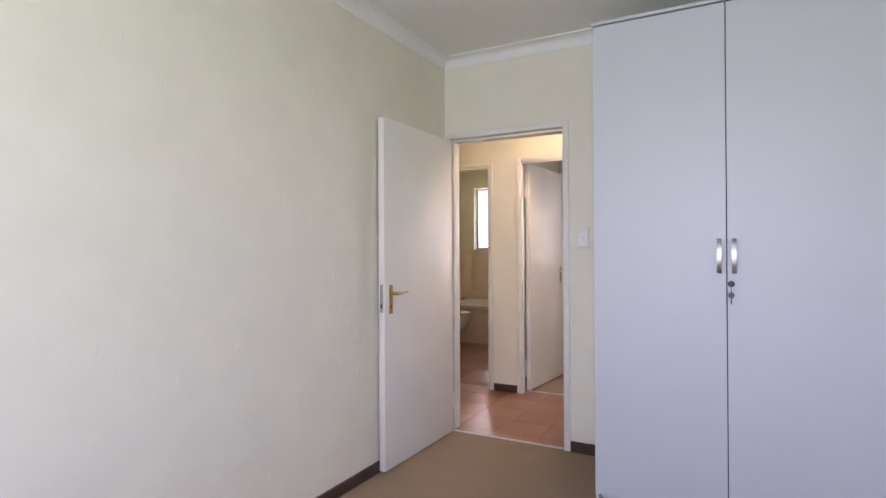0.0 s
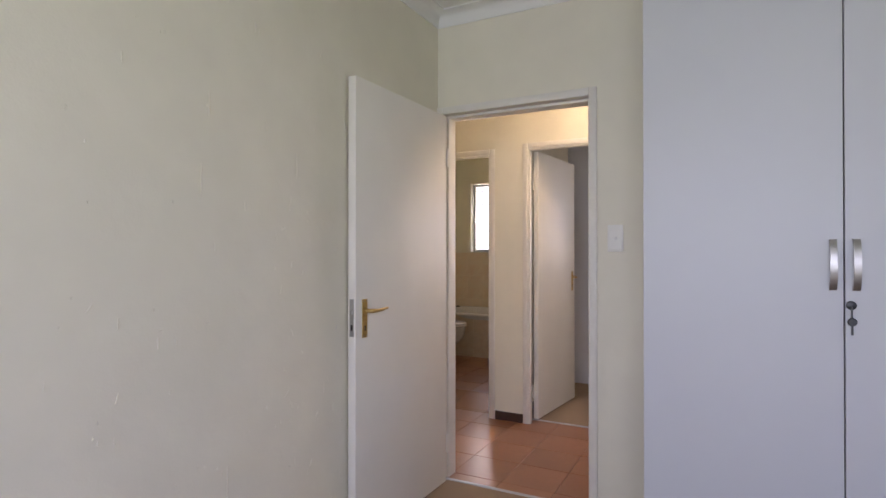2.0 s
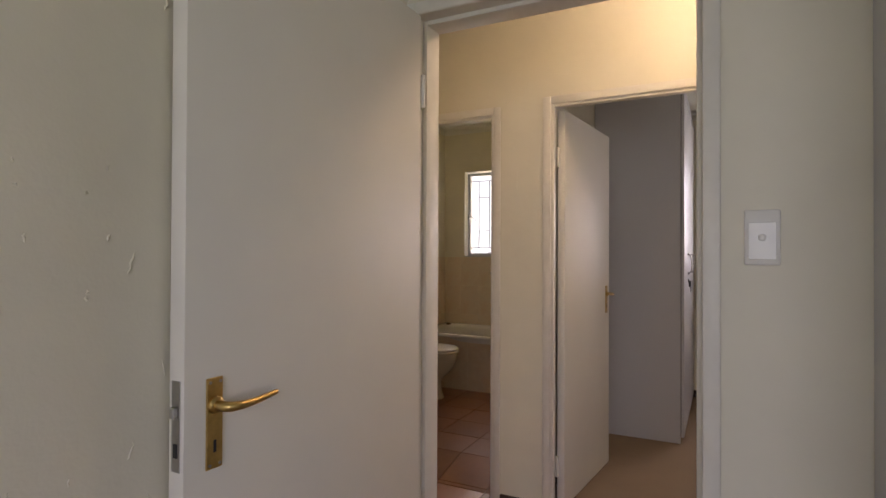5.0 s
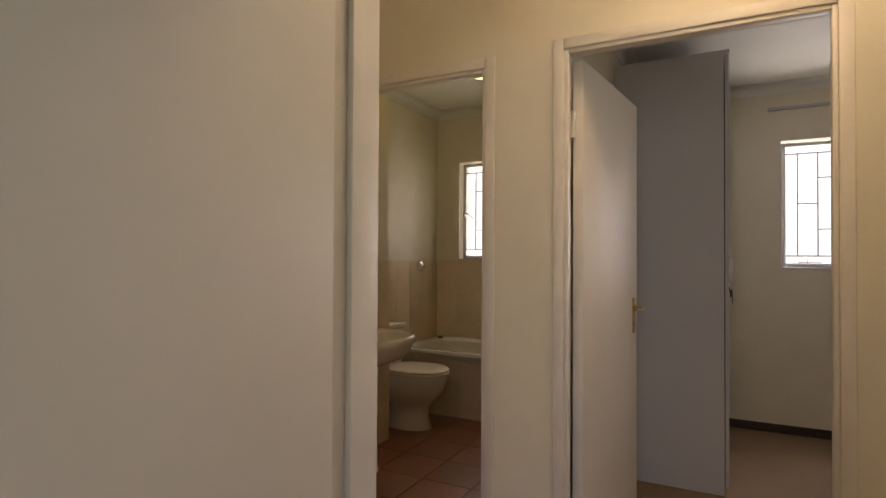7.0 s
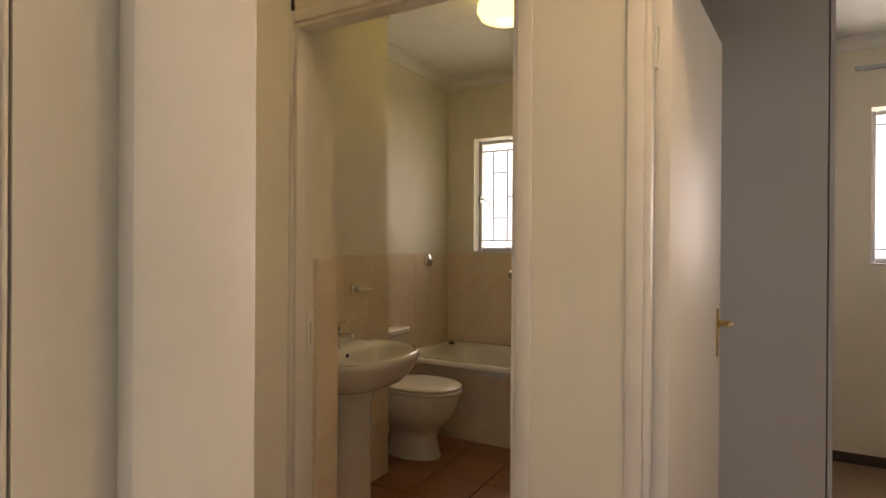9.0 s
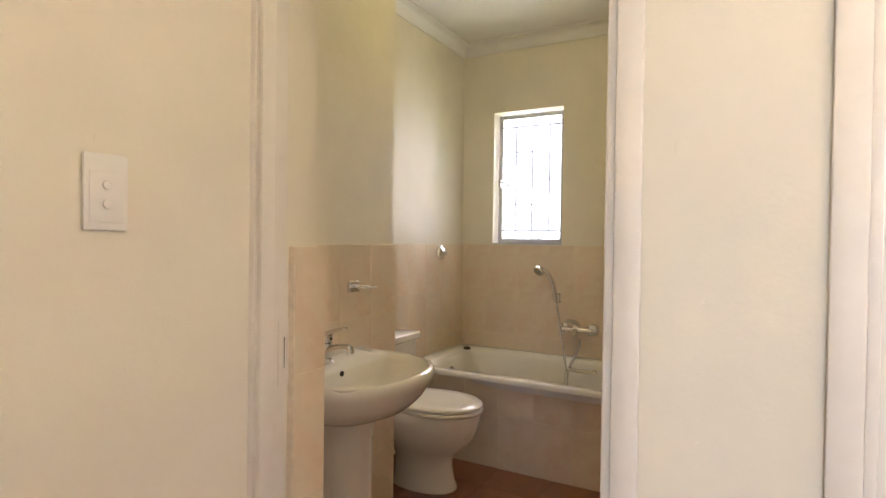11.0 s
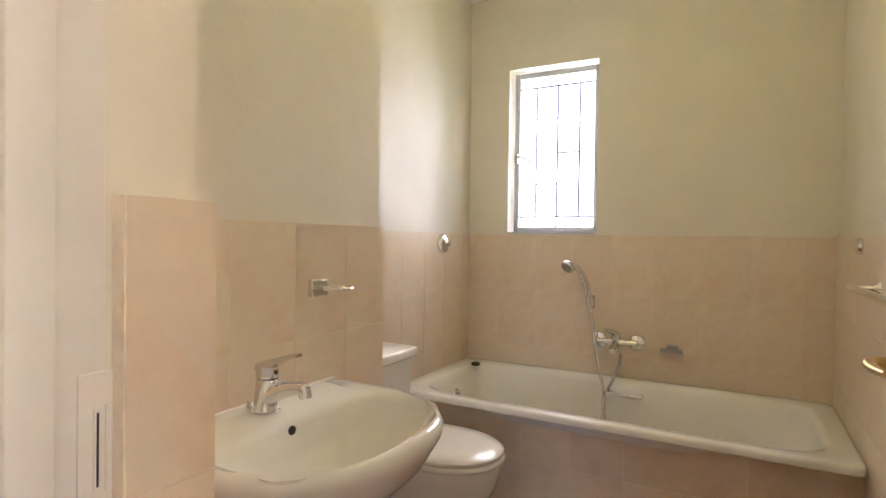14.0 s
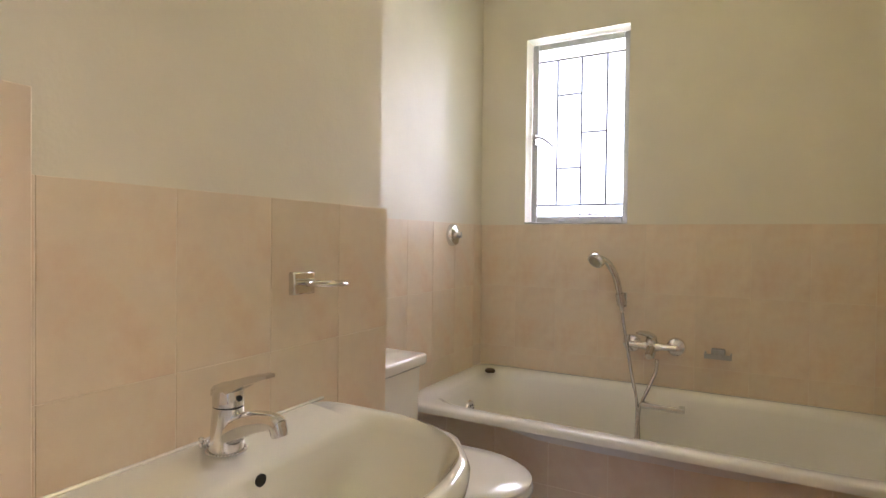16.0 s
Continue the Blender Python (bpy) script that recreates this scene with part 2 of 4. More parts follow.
# ---- shell ----
C1, CH, CB, C2 = 2.615, 2.63, 2.65, 2.62      # ceilings: bedroom, hall, bathroom, second bedroom
YB0, YB1 = 1.18, 1.264                          # wall between hall and bathroom
TOP = 2.80
D1, DB, D2 = (0.032, 0.847), (-0.940, -0.176), (0.130, 0.937)   # clear door openings
DH, DHB = 2.050, 2.030                         # heads of the bedroom doors and of the bathroom door
RY0, RY1 = 1.29, 1.62                          # stretch over which the bathroom floor rises
FB = 0.065                                      # the bathroom floor lies a low step above the hall
REC = -1.761                                   # tiled faces in the bathroom
YW = 3.752
YW2 = 4.05


def structure(name, bm, mat, label, smooth=None):
    return tagged(part(name, bm, mat, None, label, smooth), category=name.split("_")[0], kind="structure")


g = 0.03
structure("ground", boxes((-400, 400, -400, 400, -0.6, -0.3)), M_LAWN, "green lawn around the house")
# added sheet, glows so the windows look white
structure("backdrop", boxes((-9, 10, 14.0, 14.1, -0.3, 9)), M_OUTDOOR_GLOW, "glowing white sheet in place of the bright outdoors")
structure("wall_bedroom_left", boxes((-0.13, 0, -4.52, 0.0, -0.05, TOP)), M_WALL, "cream painted plaster wall with nicks and scuffs")
structure("wall_bedroom_door", boxes((-0.955, D1[0] - g, 0, 0.13, -0.05, TOP), (D1[1] + g, 3.73, 0, 0.13, -0.05, TOP), (D1[0] - g, D1[1] + g, 0, 0.13, DH + g, TOP)),
          M_WALL, "cream painted plaster wall around the bedroom doorway")
bx0, bx1, bxz0, bxz1 = BACK_W
structure("wall_bedroom_back", boxes((0, bx0, -4.52, -4.3, -0.05, TOP), (bx1, 3.6, -4.52, -4.3, -0.05, TOP), (bx0, bx1, -4.52, -4.3, -0.05, bxz0), (bx0, bx1, -4.52, -4.3, bxz1, TOP)), M_WALL, "cream painted plaster wall")
by0, by1, bz0, bz1 = BED1_W
structure("wall_bedroom_right", boxes((3.6, 3.82, -4.52, by0, -0.05, TOP), (3.6, 3.82, by1, 0, -0.05, TOP), (3.6, 3.82, by0, by1, -0.05, bz0), (3.6, 3.82, by0, by1, bz1, TOP)),
          M_WALL, "cream painted plaster wall with a wide window")
structure("wall_hall_doors", boxes((-0.955, DB[0] - g, YB0, YB1, -0.05, TOP), (DB[1] + g, D2[0] - g, YB0, YB1, -0.05, TOP), (D2[1] + g, 3.73, YB0, YB1, -0.05, TOP),
                                   (DB[0] - g, DB[1] + g, YB0, YB1, DHB + g, TOP), (D2[0] - g, D2[1] + g, YB0, YB1, DH + g, TOP)),
          M_WALL, "cream painted plaster wall between two doorways")
structure("wall_hall_end", boxes((-1.407, -0.955, 0.0, YB0, -0.05, TOP), (-1.407, -0.9405, YB0, 1.366, -0.05, TOP)), M_WALL, "cream painted plaster end wall of the hall")
# unseen end wall, opening made up to let the hall fill in
structure("wall_hall_far", boxes((3.73, 3.86, 0, 0.2, -0.05, TOP), (3.73, 3.86, 1.15, YB1, -0.05, TOP), (3.73, 3.86, 0.2, 1.15, -0.05, 0.85), (3.73, 3.86, 0.2, 1.15, 2.15, TOP)),
          M_WALL, "cream painted plaster wall with an added opening for fill light")
structure("wall_basin", boxes((-2.06, -1.407, 1.1, 2.376, -0.05, TOP)), M_WALL, "cream painted plaster wall above beige tiles")
structure("wall_toilet", boxes((-2.06, REC - 0.012, 2.376, 3.975, -0.05, TOP)), M_WALL, "cream painted plaster wall above beige tiles")
WX0, WX1, WZ0, WZ1 = -1.538, -1.056, 1.282, 2.168
structure("wall_bathroom_window", boxes((REC - 0.012, WX0, YW + 0.012, 3.975, -0.05, TOP), (WX1, -0.02, YW + 0.012, 3.975, -0.05, TOP), (WX0, WX1, YW + 0.012, 3.975, -0.05, WZ0), (WX0, WX1, YW + 0.012, 4.11, WZ1, TOP)),
          M_WALL, "cream painted plaster wall with a small window above beige tiles")
structure("wall_partition", boxes((-0.046, 0.04, YB1, 4.25, -0.05, TOP)), M_WALL, "cream painted partition wall")
VX0, VX1, VZ0, VZ1 = 1.004, 1.98, 1.232, 2.185
structure("wall_second_bedroom_window", boxes((0.04, VX0, YW2, 4.25, -0.05, TOP), (VX1, 3.73, YW2, 4.25, -0.05, TOP), (VX0, VX1, YW2, 4.25, -0.05, VZ0), (VX0, VX1, YW2, 4.25, VZ1, TOP)),
          M_WALL, "cream painted plaster wall with a barred window")
structure("wall_second_bedroom_right", boxes((3.6, 3.73, YB1, YW2, -0.05, TOP)), M_WALL, "cream painted plaster wall")

structure("ceiling_bedroom", boxes((0, 3.6, -4.3, 0, C1, C1 + 0.05)), M_CEIL, "white painted ceiling board")
structure("ceiling_hall", boxes((-0.955, 3.73, 0.13, YB0, CH, CH + 0.05)), M_CEIL, "white painted ceiling board")
structure("ceiling_bathroom", boxes((-1.773, -0.046, YB1, YW + 0.012, CB, CB + 0.05)), M_CEIL, "white painted ceiling board")
structure("ceiling_second_bedroom", boxes((0.04, 3.6, YB1, YW2, C2, C2 + 0.05)), M_CEIL, "white painted ceiling board")
# unseen slab added over the rooms to block the sun
structure("roof_slab", boxes((-2.06, 3.86, -4.52, 4.25, TOP, TOP + 0.1)), M_BRICKOUT, "unseen flat slab that keeps the sun out of the rooms")


def cornice(name, corners, z, size=0.075):
    """A cove along an axis-aligned room outline, given counter-clockwise."""
    prof = [(0.0, -size), (0.008, -size)] + [(0.008 + (size - 0.016) * (1 - math.cos(a)), -size + 0.008 + (size - 0.016) * math.sin(a)) for a in (math.pi / 2 * k / 6 for k in range(7))] + [(size, -0.008), (size, 0)]
    bm = bmesh.new()
    n = len(corners)
    loops = []
    for d, h in prof:
        lp = []
        for i in range(n):
            p, q, r = Vector(corners[i - 1]), Vector(corners[i]), Vector(corners[(i + 1) % n])
            e1, e2 = (q - p).normalized(), (r - q).normalized()
            n1, n2 = Vector((-e1.y, e1.x)), Vector((-e2.y, e2.x))
            c = q + (n1 + n2) * d
            lp.append((c.x, c.y, z + h))
        loops.append(lp)
    loft(bm, loops)
    return structure(name, bm, M_CEIL, "white coved ceiling cornice", 40)


cornice("cornice_bedroom", [(0, -4.3), (3.6, -4.3), (3.6, 0), (0, 0)], C1)
cornice("cornice_hall", [(-0.955, 0.13), (3.73, 0.13), (3.73, YB0), (-0.955, YB0)], CH)
cornice("cornice_second_bedroom", [(0.04, YB1), (3.6, YB1), (3.6, YW2), (0.04, YW2)], C2)
cornice("cornice_bathroom", [(-0.9405, YB1), (-0.046, YB1), (-0.046, YW + 0.012), (-1.773, YW + 0.012), (-1.773, 2.376), (-1.407, 2.376), (-1.407, 1.366), (-0.9405, 1.366)], CB)

structure("floor_bedroom", boxes((0, 3.6, -4.3, 0.012, -0.05, 0.0)), M_CARPET, "worn tan carpet")
structure("floor_second_bedroom", boxes((0.04, 3.6, 1.31, YW2, -0.05, 0.0)), M_CARPET, "worn tan carpet")
floor_hall = structure("floor_hall", boxes((-0.955, 3.73, 0.03, 1.29, -0.05, -0.006)), M_GROUT, "terracotta tiled hall floor with dark joints")
floor_bath = structure("floor_bathroom", boxes((-1.773, -0.046, RY1, YW, -0.05, FB - 0.006)), M_GROUT, "terracotta tiled bathroom floor")
bm = bmesh.new()
loft(bm, [[(x, y, z) for y, z in ((RY0, -0.05), (RY0, -0.006), (RY1, FB - 0.006), (RY1, -0.05))] for x in (-1.395, -0.046)], True, True)
floor_ramp = structure("floor_ramp", bm, M_GROUT, "terracotta tiled floor rising gently into the bathroom")
structure("threshold_strip", boxes((D1[0] - 0.02, D1[1] + 0.02, 0.008, 0.034, -0.02, 0.004), bevel=0.003), M_WINFR, "metal carpet edging strip")
structure("threshold_strip_second", boxes((D2[0] - 0.02, D2[1] + 0.02, 1.288, 1.312, -0.02, 0.004), bevel=0.003), M_WINFR, "metal carpet edging strip")

SK = 0.066
for nm, r in (("bedroom_left", (0, 0.012, -4.3, 0, 0, SK)), ("bedroom_door", (D1[1] + 0.043, 1.163, -0.012, 0, 0, SK)),
              ("hall_middle", (DB[1] + 0.042, D2[0] - 0.042, YB0 - 0.012, YB0, 0, SK)), ("hall_right", (D2[1] + 0.042, 3.73, YB0 - 0.012, YB0, 0, SK)),
              ("hall_end", (-0.955, -0.973, 0.145, 1.18, 0, SK)), ("hall_near_left", (-0.97, D1[0] - 0.043, 0.13, 0.142, 0, SK)), ("hall_near", (D1[1] + 0.043, 3.73, 0.13, 0.142, 0, SK)),
              ("second_window", (0.06, 3.6, YW2 - 0.012, YW2, 0, SK)), ("second_left", (0.04, 0.052, YB1 + 0.02, 2.62, 0, SK)), ("second_near", (D2[1] + 0.043, 3.6, YB1, YB1 + 0.012, 0, SK))):
    structure("baseboard_" + nm, boxes(r, bevel=0.003), M_SKIRT, "dark brown stained wooden skirting board")


# ---- chips and scratches in the plaster ----
def chips(parent, name, count, seed, u, v, place, low, height=0.0016):
    """Small ragged ridges and dents standing a few millimetres off a wall, denser towards the bottom."""
    rnd = random.Random(seed)
    bm = bmesh.new()
    for k in range(count):
        cu, cv = rnd.uniform(*u), v[0] + (v[1] - v[0]) * rnd.random() ** low
        kind = rnd.random()
        ln, wd = (rnd.uniform(0.006, 0.016), rnd.uniform(0.003, 0.006)) if kind < 0.62 else (rnd.uniform(0.02, 0.05), rnd.uniform(0.0025, 0.006)) if kind < 0.985 else (rnd.uniform(0.08, 0.15), 0.0018)
        tilt = rnd.gauss(0, 0.25) if kind < 0.985 else 0.0
        n = 8
        ridge = []
        for i in range(n + 1):
            t = i / n
            a = (t - 0.5) * ln
            w = wd * math.sin(math.pi * min(max(t, 0.06), 0.94)) ** 0.6 * rnd.uniform(0.7, 1.25) * 0.5
            off = rnd.gauss(0, wd * 0.22)
            h = height * rnd.uniform(0.5, 1.2) if 0 < i < n else 0.0
            du = lambda q: cu + (q + off) * math.cos(tilt) + a * math.sin(tilt)
            dv = lambda q: cv + a * math.cos(tilt) - (q + off) * math.sin(tilt)
            ridge.append([bm.verts.new(place(du(q), dv(q), hh)) for q, hh in ((-w, -0.0005), (-w * 0.35, h), (w * 0.45, h * 0.8), (w, -0.0005))])
        for p, q in zip(ridge, ridge[1:]):
            for i in range(3):
                bm.faces.new((p[i], p[i + 1], q[i + 1], q[i]))
    ob = part(name, bm, M_WALL, parent, smooth=60)
    return tagged(ob, kind="stuff")


walls = bpy.data.objects
chips(walls["wall_bedroom_left"], "plaster_chips", 170, 4, (-2.4, -0.06), (0.1, 2.1), lambda a, b, d: (d, a, b), 1.35, 0.003)
chips(walls["wall_bedroom_left"], "plaster_chips", 55, 9, (-1.25, -0.75), (0.15, 1.5), lambda a, b, d: (d, a, b), 1.1, 0.0024)
chips(walls["wall_hall_doors"], "plaster_chips", 7, 15, (-0.12, 0.06), (0.3, 1.9), lambda a, b, d: (a, YB0 - d, b), 1.0, 0.0008)
chips(walls["wall_hall_end"], "plaster_chips", 9, 12, (0.3, 1.1), (0.9, 1.7), lambda a, b, d: (-0.955 + d, a, b), 1.0, 0.001)


# ---- doors ----
def door_frame(name, xl, xr, y0, y1, stop0, stop1, label, dh=DH):
    root = thing(name, label, "door frame", ((xl + xr) / 2, y0, 0), kind="structure")
    inv = Matrix.Translation(root.location).inverted()

    def add(nm, bm):
        bm.transform(inv)
        part(nm, bm, M_TRIM, root, smooth=35)
    o, lip = 0.009, 0.040
    for s, x in ((-1, xl), (1, xr)):
        bm = bmesh.new()
        sx = lambda a, b: (min(x + s * a, x + s * b), max(x + s * a, x + s * b))
        box(bm, *sx(0, g), y0 - 0.002, y1 + 0.002, -0.01, dh)
        box(bm, *sx(0, lip), y0 - o, y0 - 0.002, -0.01, dh + lip, bevel=0.004, seg=2)
        box(bm, *sx(0, lip), y1 + 0.002, y1 + o, -0.01, dh + lip, bevel=0.004, seg=2)
        box(bm, *sx(-0.015, 0.001), stop0, stop1, -0.01, dh, bevel=0.004, seg=2)
        add("jamb", bm)
    bm = bmesh.new()
    box(bm, xl, xr, y0 - 0.002, y1 + 0.002, dh, dh + g)
    box(bm, xl + 0.0005, xr - 0.0005, y0 - o, y0 - 0.002, dh, dh + lip, bevel=0.004, seg=2)
    box(bm, xl + 0.0005, xr - 0.0005, y1 + 0.002, y1 + o, dh, dh + lip, bevel=0.004, seg=2)
    box(bm, xl + 0.014, xr - 0.014, stop0, stop1, dh - 0.015, dh + 0.001, bevel=0.004, seg=2)
    add("head", bm)
    return root


frame_1 = door_frame("door_frame_1", *D1, 0, 0.13, 0.046, 0.131, "off-white painted steel door frame of the bedroom")
frame_b = door_frame("door_frame_2", *DB, YB0, YB1, YB0 - 0.001, YB1 - 0.046, "off-white painted steel door frame of the bathroom", DHB)
frame_s = door_frame("door_frame_3", *D2, YB0, YB1, YB0 - 0.001, YB1 - 0.046, "off-white painted steel door frame of the second bedroom")


def strike(parent, m):
    """Raised plate with a dark slot; local x is out of the jamb, y across, z up."""
    bm = boxes((0, 0.0025, -0.020, 0.020, -0.075, 0.075), bevel=0.0008)
    bm.transform(m)
    p = part("strike_plate", bm, M_TRIM, parent)
    bm = boxes((0.002, 0.0035, -0.006, 0.004, -0.040, 0.040), (0.002, 0.0042, 0.005, 0.008, -0.042, 0.042))
    bm.transform(m)
    part("slot", bm, M_TRIM, p)
    # black strip painting the shade inside the slot
    bm = boxes((0.0032, 0.0038, -0.0034, -0.0012, -0.036, 0.036))
    bm.transform(m)
    part("slot_hole", bm, M_BLACK, p)


strike(frame_1, Matrix.Translation(Vector((D1[1], 0.024, 1.00)) - frame_1.location) @ Matrix.Rotation(math.pi, 4, "Z"))
strike(frame_b, Matrix.Translation(Vector((DB[0], 1.262, 1.028)) - frame_b.location))


def lever_set(parent, side, x, width, up=0.0):
    """Brass lever on a long plate; side is the leaf face's sign in local y, x along the leaf to the free edge."""
    y = side * 0.02
    sg = lambda a, b: (min(y + side * a, y + side * b), max(y + side * a, y + side * b))
    plate = part("handle_plate", boxes((x - 0.018, x + 0.018, *sg(0, 0.004), up + 0.905, up + 1.072), bevel=0.0015), M_BRASS, parent, "worn brass handle plate")
    bm = bmesh.new()
    d = y + side * 0.045
    path = smooth_path([(x, y + side * 0.004, up + 1.022), (x, y + side * 0.03, up + 1.022), (x - 0.012, d, up + 1.022), (x - 0.05, d + side * 0.003, up + 1.022), (x - 0.112, d, up + 1.027)], 5)
    tube(bm, path, [0.0095] * 8 + [0.0095 - 0.0045 * k / (len(path) - 9) for k in range(len(path) - 8)], 10)
    lathe(bm, [(0.016, 0), (0.016, 0.006), (0.011, 0.010)], (x, y + side * 0.003, up + 1.022), "y", 16) if side > 0 else lathe(bm, [(0.011, -0.010), (0.016, -0.006), (0.016, 0)], (x, y + side * 0.003, up + 1.022), "y", 16)
    part("lever", bm, M_BRASS, plate, smooth=40)
    # no real opening: a black patch gives the keyhole's darkness
    part("keyhole", boxes((x - 0.003, x + 0.003, *sg(0.0038, 0.0046), up + 0.935, up + 0.958)), M_BLACK, plate)
    for dx in (-0.011, 0.011):
        for z in (0.913, 1.064):
            bm = bmesh.new()
            h = side * 0.0055
            lathe(bm, sorted([(0.003, y + side * 0.0035), (0.003, y + h)], key=lambda q: q[1]), (x + dx, 0, up + z), "y", 8)
            part("screw", bm, M_STEEL, plate)


def door_leaf(name, width, hinge, yaw, label, lever_sides, up=0.0, low=0.012, top=2.03):
    """A flush leaf from its hinge edge along local x, 40 mm thick about local y."""
    root = thing(name, label, "door", hinge, kind="structure")
    root.rotation_euler = (0, 0, radians(yaw))
    part("leaf", boxes((0.0, width, -0.02, 0.02, low, top), bevel=0.0025, seg=2), M_DOOR, root, smooth=35)
    for s in lever_sides:
        lever_set(root, s, width - 0.062, width, up)
    lock = part("lock_plate", boxes((width - 0.001, width + 0.0015, -0.011, 0.011, 0.915, 1.075), bevel=0.0005), M_STEEL, root, "dull steel mortise lock plate")
    part("latch", boxes((width + 0.001, width + 0.011, -0.006, 0.007, 1.010, 1.030), bevel=0.002), M_STEEL, lock)
    part("bolt", boxes((width + 0.001, width + 0.0025, -0.005, 0.005, 0.94, 0.965)), M_BLACK, lock)
    for z in (0.22, 1.80):
        bm = bmesh.new()
        tube(bm, [(-0.012, 0.02, z - 0.05), (-0.012, 0.02, z + 0.05)], 0.0075, 10)
        box(bm, -0.022, 0.002, 0.008, 0.016, z - 0.05, z + 0.05)
        part("hinge", bm, M_TRIM, root, smooth=40)
    return root


door_leaf("door_1", 0.808, (0.050, -0.034, 0), -91.0, "off-white flush bedroom door standing wide open", (1, -1))
door_leaf("door_2", 0.700, (-0.173, YB1 + 0.026, 0), 90.2, "off-white flush bathroom door standing wide open", (1,), 0.05, FB + 0.01, 2.005)
door_leaf("door_3", 0.765, (D2[0] + 0.024, YB1 + 0.022, 0), 83.8, "off-white flush door of the second bedroom, open", (-1,), 0.04, 0.012, 2.042)


# ---- windows ----
def casement(name, x0, x1, z0, z1, y, cols, rungs, stay, label):
    """Steel window: frame, glazed sash, burglar bars with short rungs, stay and peg."""
    root = thing(name, label, "window", ((x0 + x1) / 2, y, z0), kind="structure")
    inv = Matrix.Translation(root.location).inverted()

    def add(nm, bm, mat, parent=None, lab="", smooth=None):
        bm.transform(inv)
        return part(nm, bm, mat, parent or root, lab, smooth)
    f = 0.030
    add("window_frame", boxes((x0, x0 + f, y, y + 0.035, z0, z1), (x1 - f, x1, y, y + 0.035, z0, z1), (x0 + f, x1 - f, y, y + 0.035, z0, z0 + f), (x0 + f, x1 - f, y, y + 0.035, z1 - f, z1), bevel=0.004), M_WINFR, lab="grey-white painted steel frame")
    pane = add("pane", boxes((x0 + f, x1 - f, y + 0.026, y + 0.030, z0 + f, z1 - f)), M_GLASS)
    pane.visible_shadow = False
    yb = y + 0.010
    zb, zt = z0 + 0.085, z1 - 0.085
    for z in (zb, zt):
        add("bar", boxes((x0 + 0.01, x1 - 0.01, yb - 0.004, yb + 0.004, z - 0.0045, z + 0.0045)), M_BARS)
    for x in cols:
        add("bar", boxes((x - 0.0042, x + 0.0042, yb - 0.004, yb + 0.004, zb, zt)), M_BARS)
    for xa, xb, z in rungs:
        add("rung", boxes((xa, xb, yb - 0.0036, yb + 0.0036, z - 0.004, z + 0.004)), M_BARS)
    # peg stay along the bottom
    xs = stay
    bm = boxes((xs - 0.06, xs + 0.09, y - 0.010, y - 0.004, z0 + 0.034, z0 + 0.041), bevel=0.001)
    lathe(bm, [(0.004, 0), (0.010, 0.008), (0.004, 0.016), (0.006, 0.026), (0.002, 0.034)], (xs, y - 0.007, z0 + 0.030), "z", 10)
    lathe(bm, [(0.004, 0), (0.008, 0.006), (0.003, 0.014)], (xs - 0.05, y - 0.007, z0 + 0.030), "z", 10)
    lathe(bm, [(0.004, 0), (0.008, 0.006), (0.003, 0.014)], (xs + 0.07, y - 0.007, z0 + 0.030), "z", 10)
    add("stay", bm, M_STEEL, lab="dull metal casement stay")
    return root, add


win_b, addb = casement("window_1", WX0 + 0.006, WX1 - 0.006, WZ0 + 0.004, WZ1 - 0.006, 3.835,
                       (-1.407, -1.289, -1.170), ((-1.407, -1.289, 1.904), (-1.289, -1.170, 1.716), (-1.407, -1.289, 1.550)), -1.238,
                       "small steel window with burglar bars above the bath")
bm = bmesh.new()
box(bm, WX0 + 0.012, WX0 + 0.032, 3.815, 3.836, 1.668, 1.721, bevel=0.003)
tube(bm, smooth_path([(WX0 + 0.02, 3.818, 1.694), (WX0 + 0.05, 3.805, 1.702), (WX0 + 0.09, 3.80, 1.682), (WX0 + 0.13, 3.80, 1.647)], 4), 0.006, 8)
addb("window_handle", bm, M_STEEL, lab="dull metal cockspur handle", smooth=40)
structure("window_sill_1", boxes((WX0, WX1, 3.757, 3.87, WZ0 - 0.004, WZ0 + 0.004), bevel=0.002), M_WINFR, "narrow painted sill")
win_2, add2 = casement("window_2", VX0 + 0.006, VX1 - 0.006, VZ0 + 0.006, VZ1 - 0.006, YW2 + 0.075,
                       (1.116, 1.244, 1.372, 1.602, 1.730, 1.858), ((1.116, 1.244, 1.716), (1.244, 1.372, 1.908), (1.244, 1.372, 1.523), (1.602, 1.730, 1.523), (1.602, 1.730, 1.908), (1.730, 1.858, 1.716)), 1.177,
                       "steel window with burglar bars in the second bedroom")
add2("mullion", boxes((1.472, 1.512, YW2 + 0.068, YW2 + 0.104, VZ0 + 0.036, VZ1 - 0.036), bevel=0.003), M_WINFR)
bm = bmesh.new()
box(bm, 1.476, 1.496, YW2 + 0.050, YW2 + 0.070, 1.645, 1.698, bevel=0.003)
tube(bm, smooth_path([(1.484, YW2 + 0.053, 1.672), (1.455, YW2 + 0.042, 1.676), (1.42, YW2 + 0.037, 1.646), (1.385, YW2 + 0.037, 1.612)], 4), 0.006, 8)
add2("window_handle", bm, M_STEEL, lab="dull metal cockspur handle", smooth=40)
structure("window_sill_2", boxes((VX0, VX1, YW2 - 0.012, YW2 + 0.09, VZ0 - 0.004, VZ0 + 0.006), bevel=0.003), M_WINFR, "narrow painted sill")
rail = thing("curtain_rail", "pale curtain rail mark above the window", "curtain rail", (1.7, YW2, 2.43))
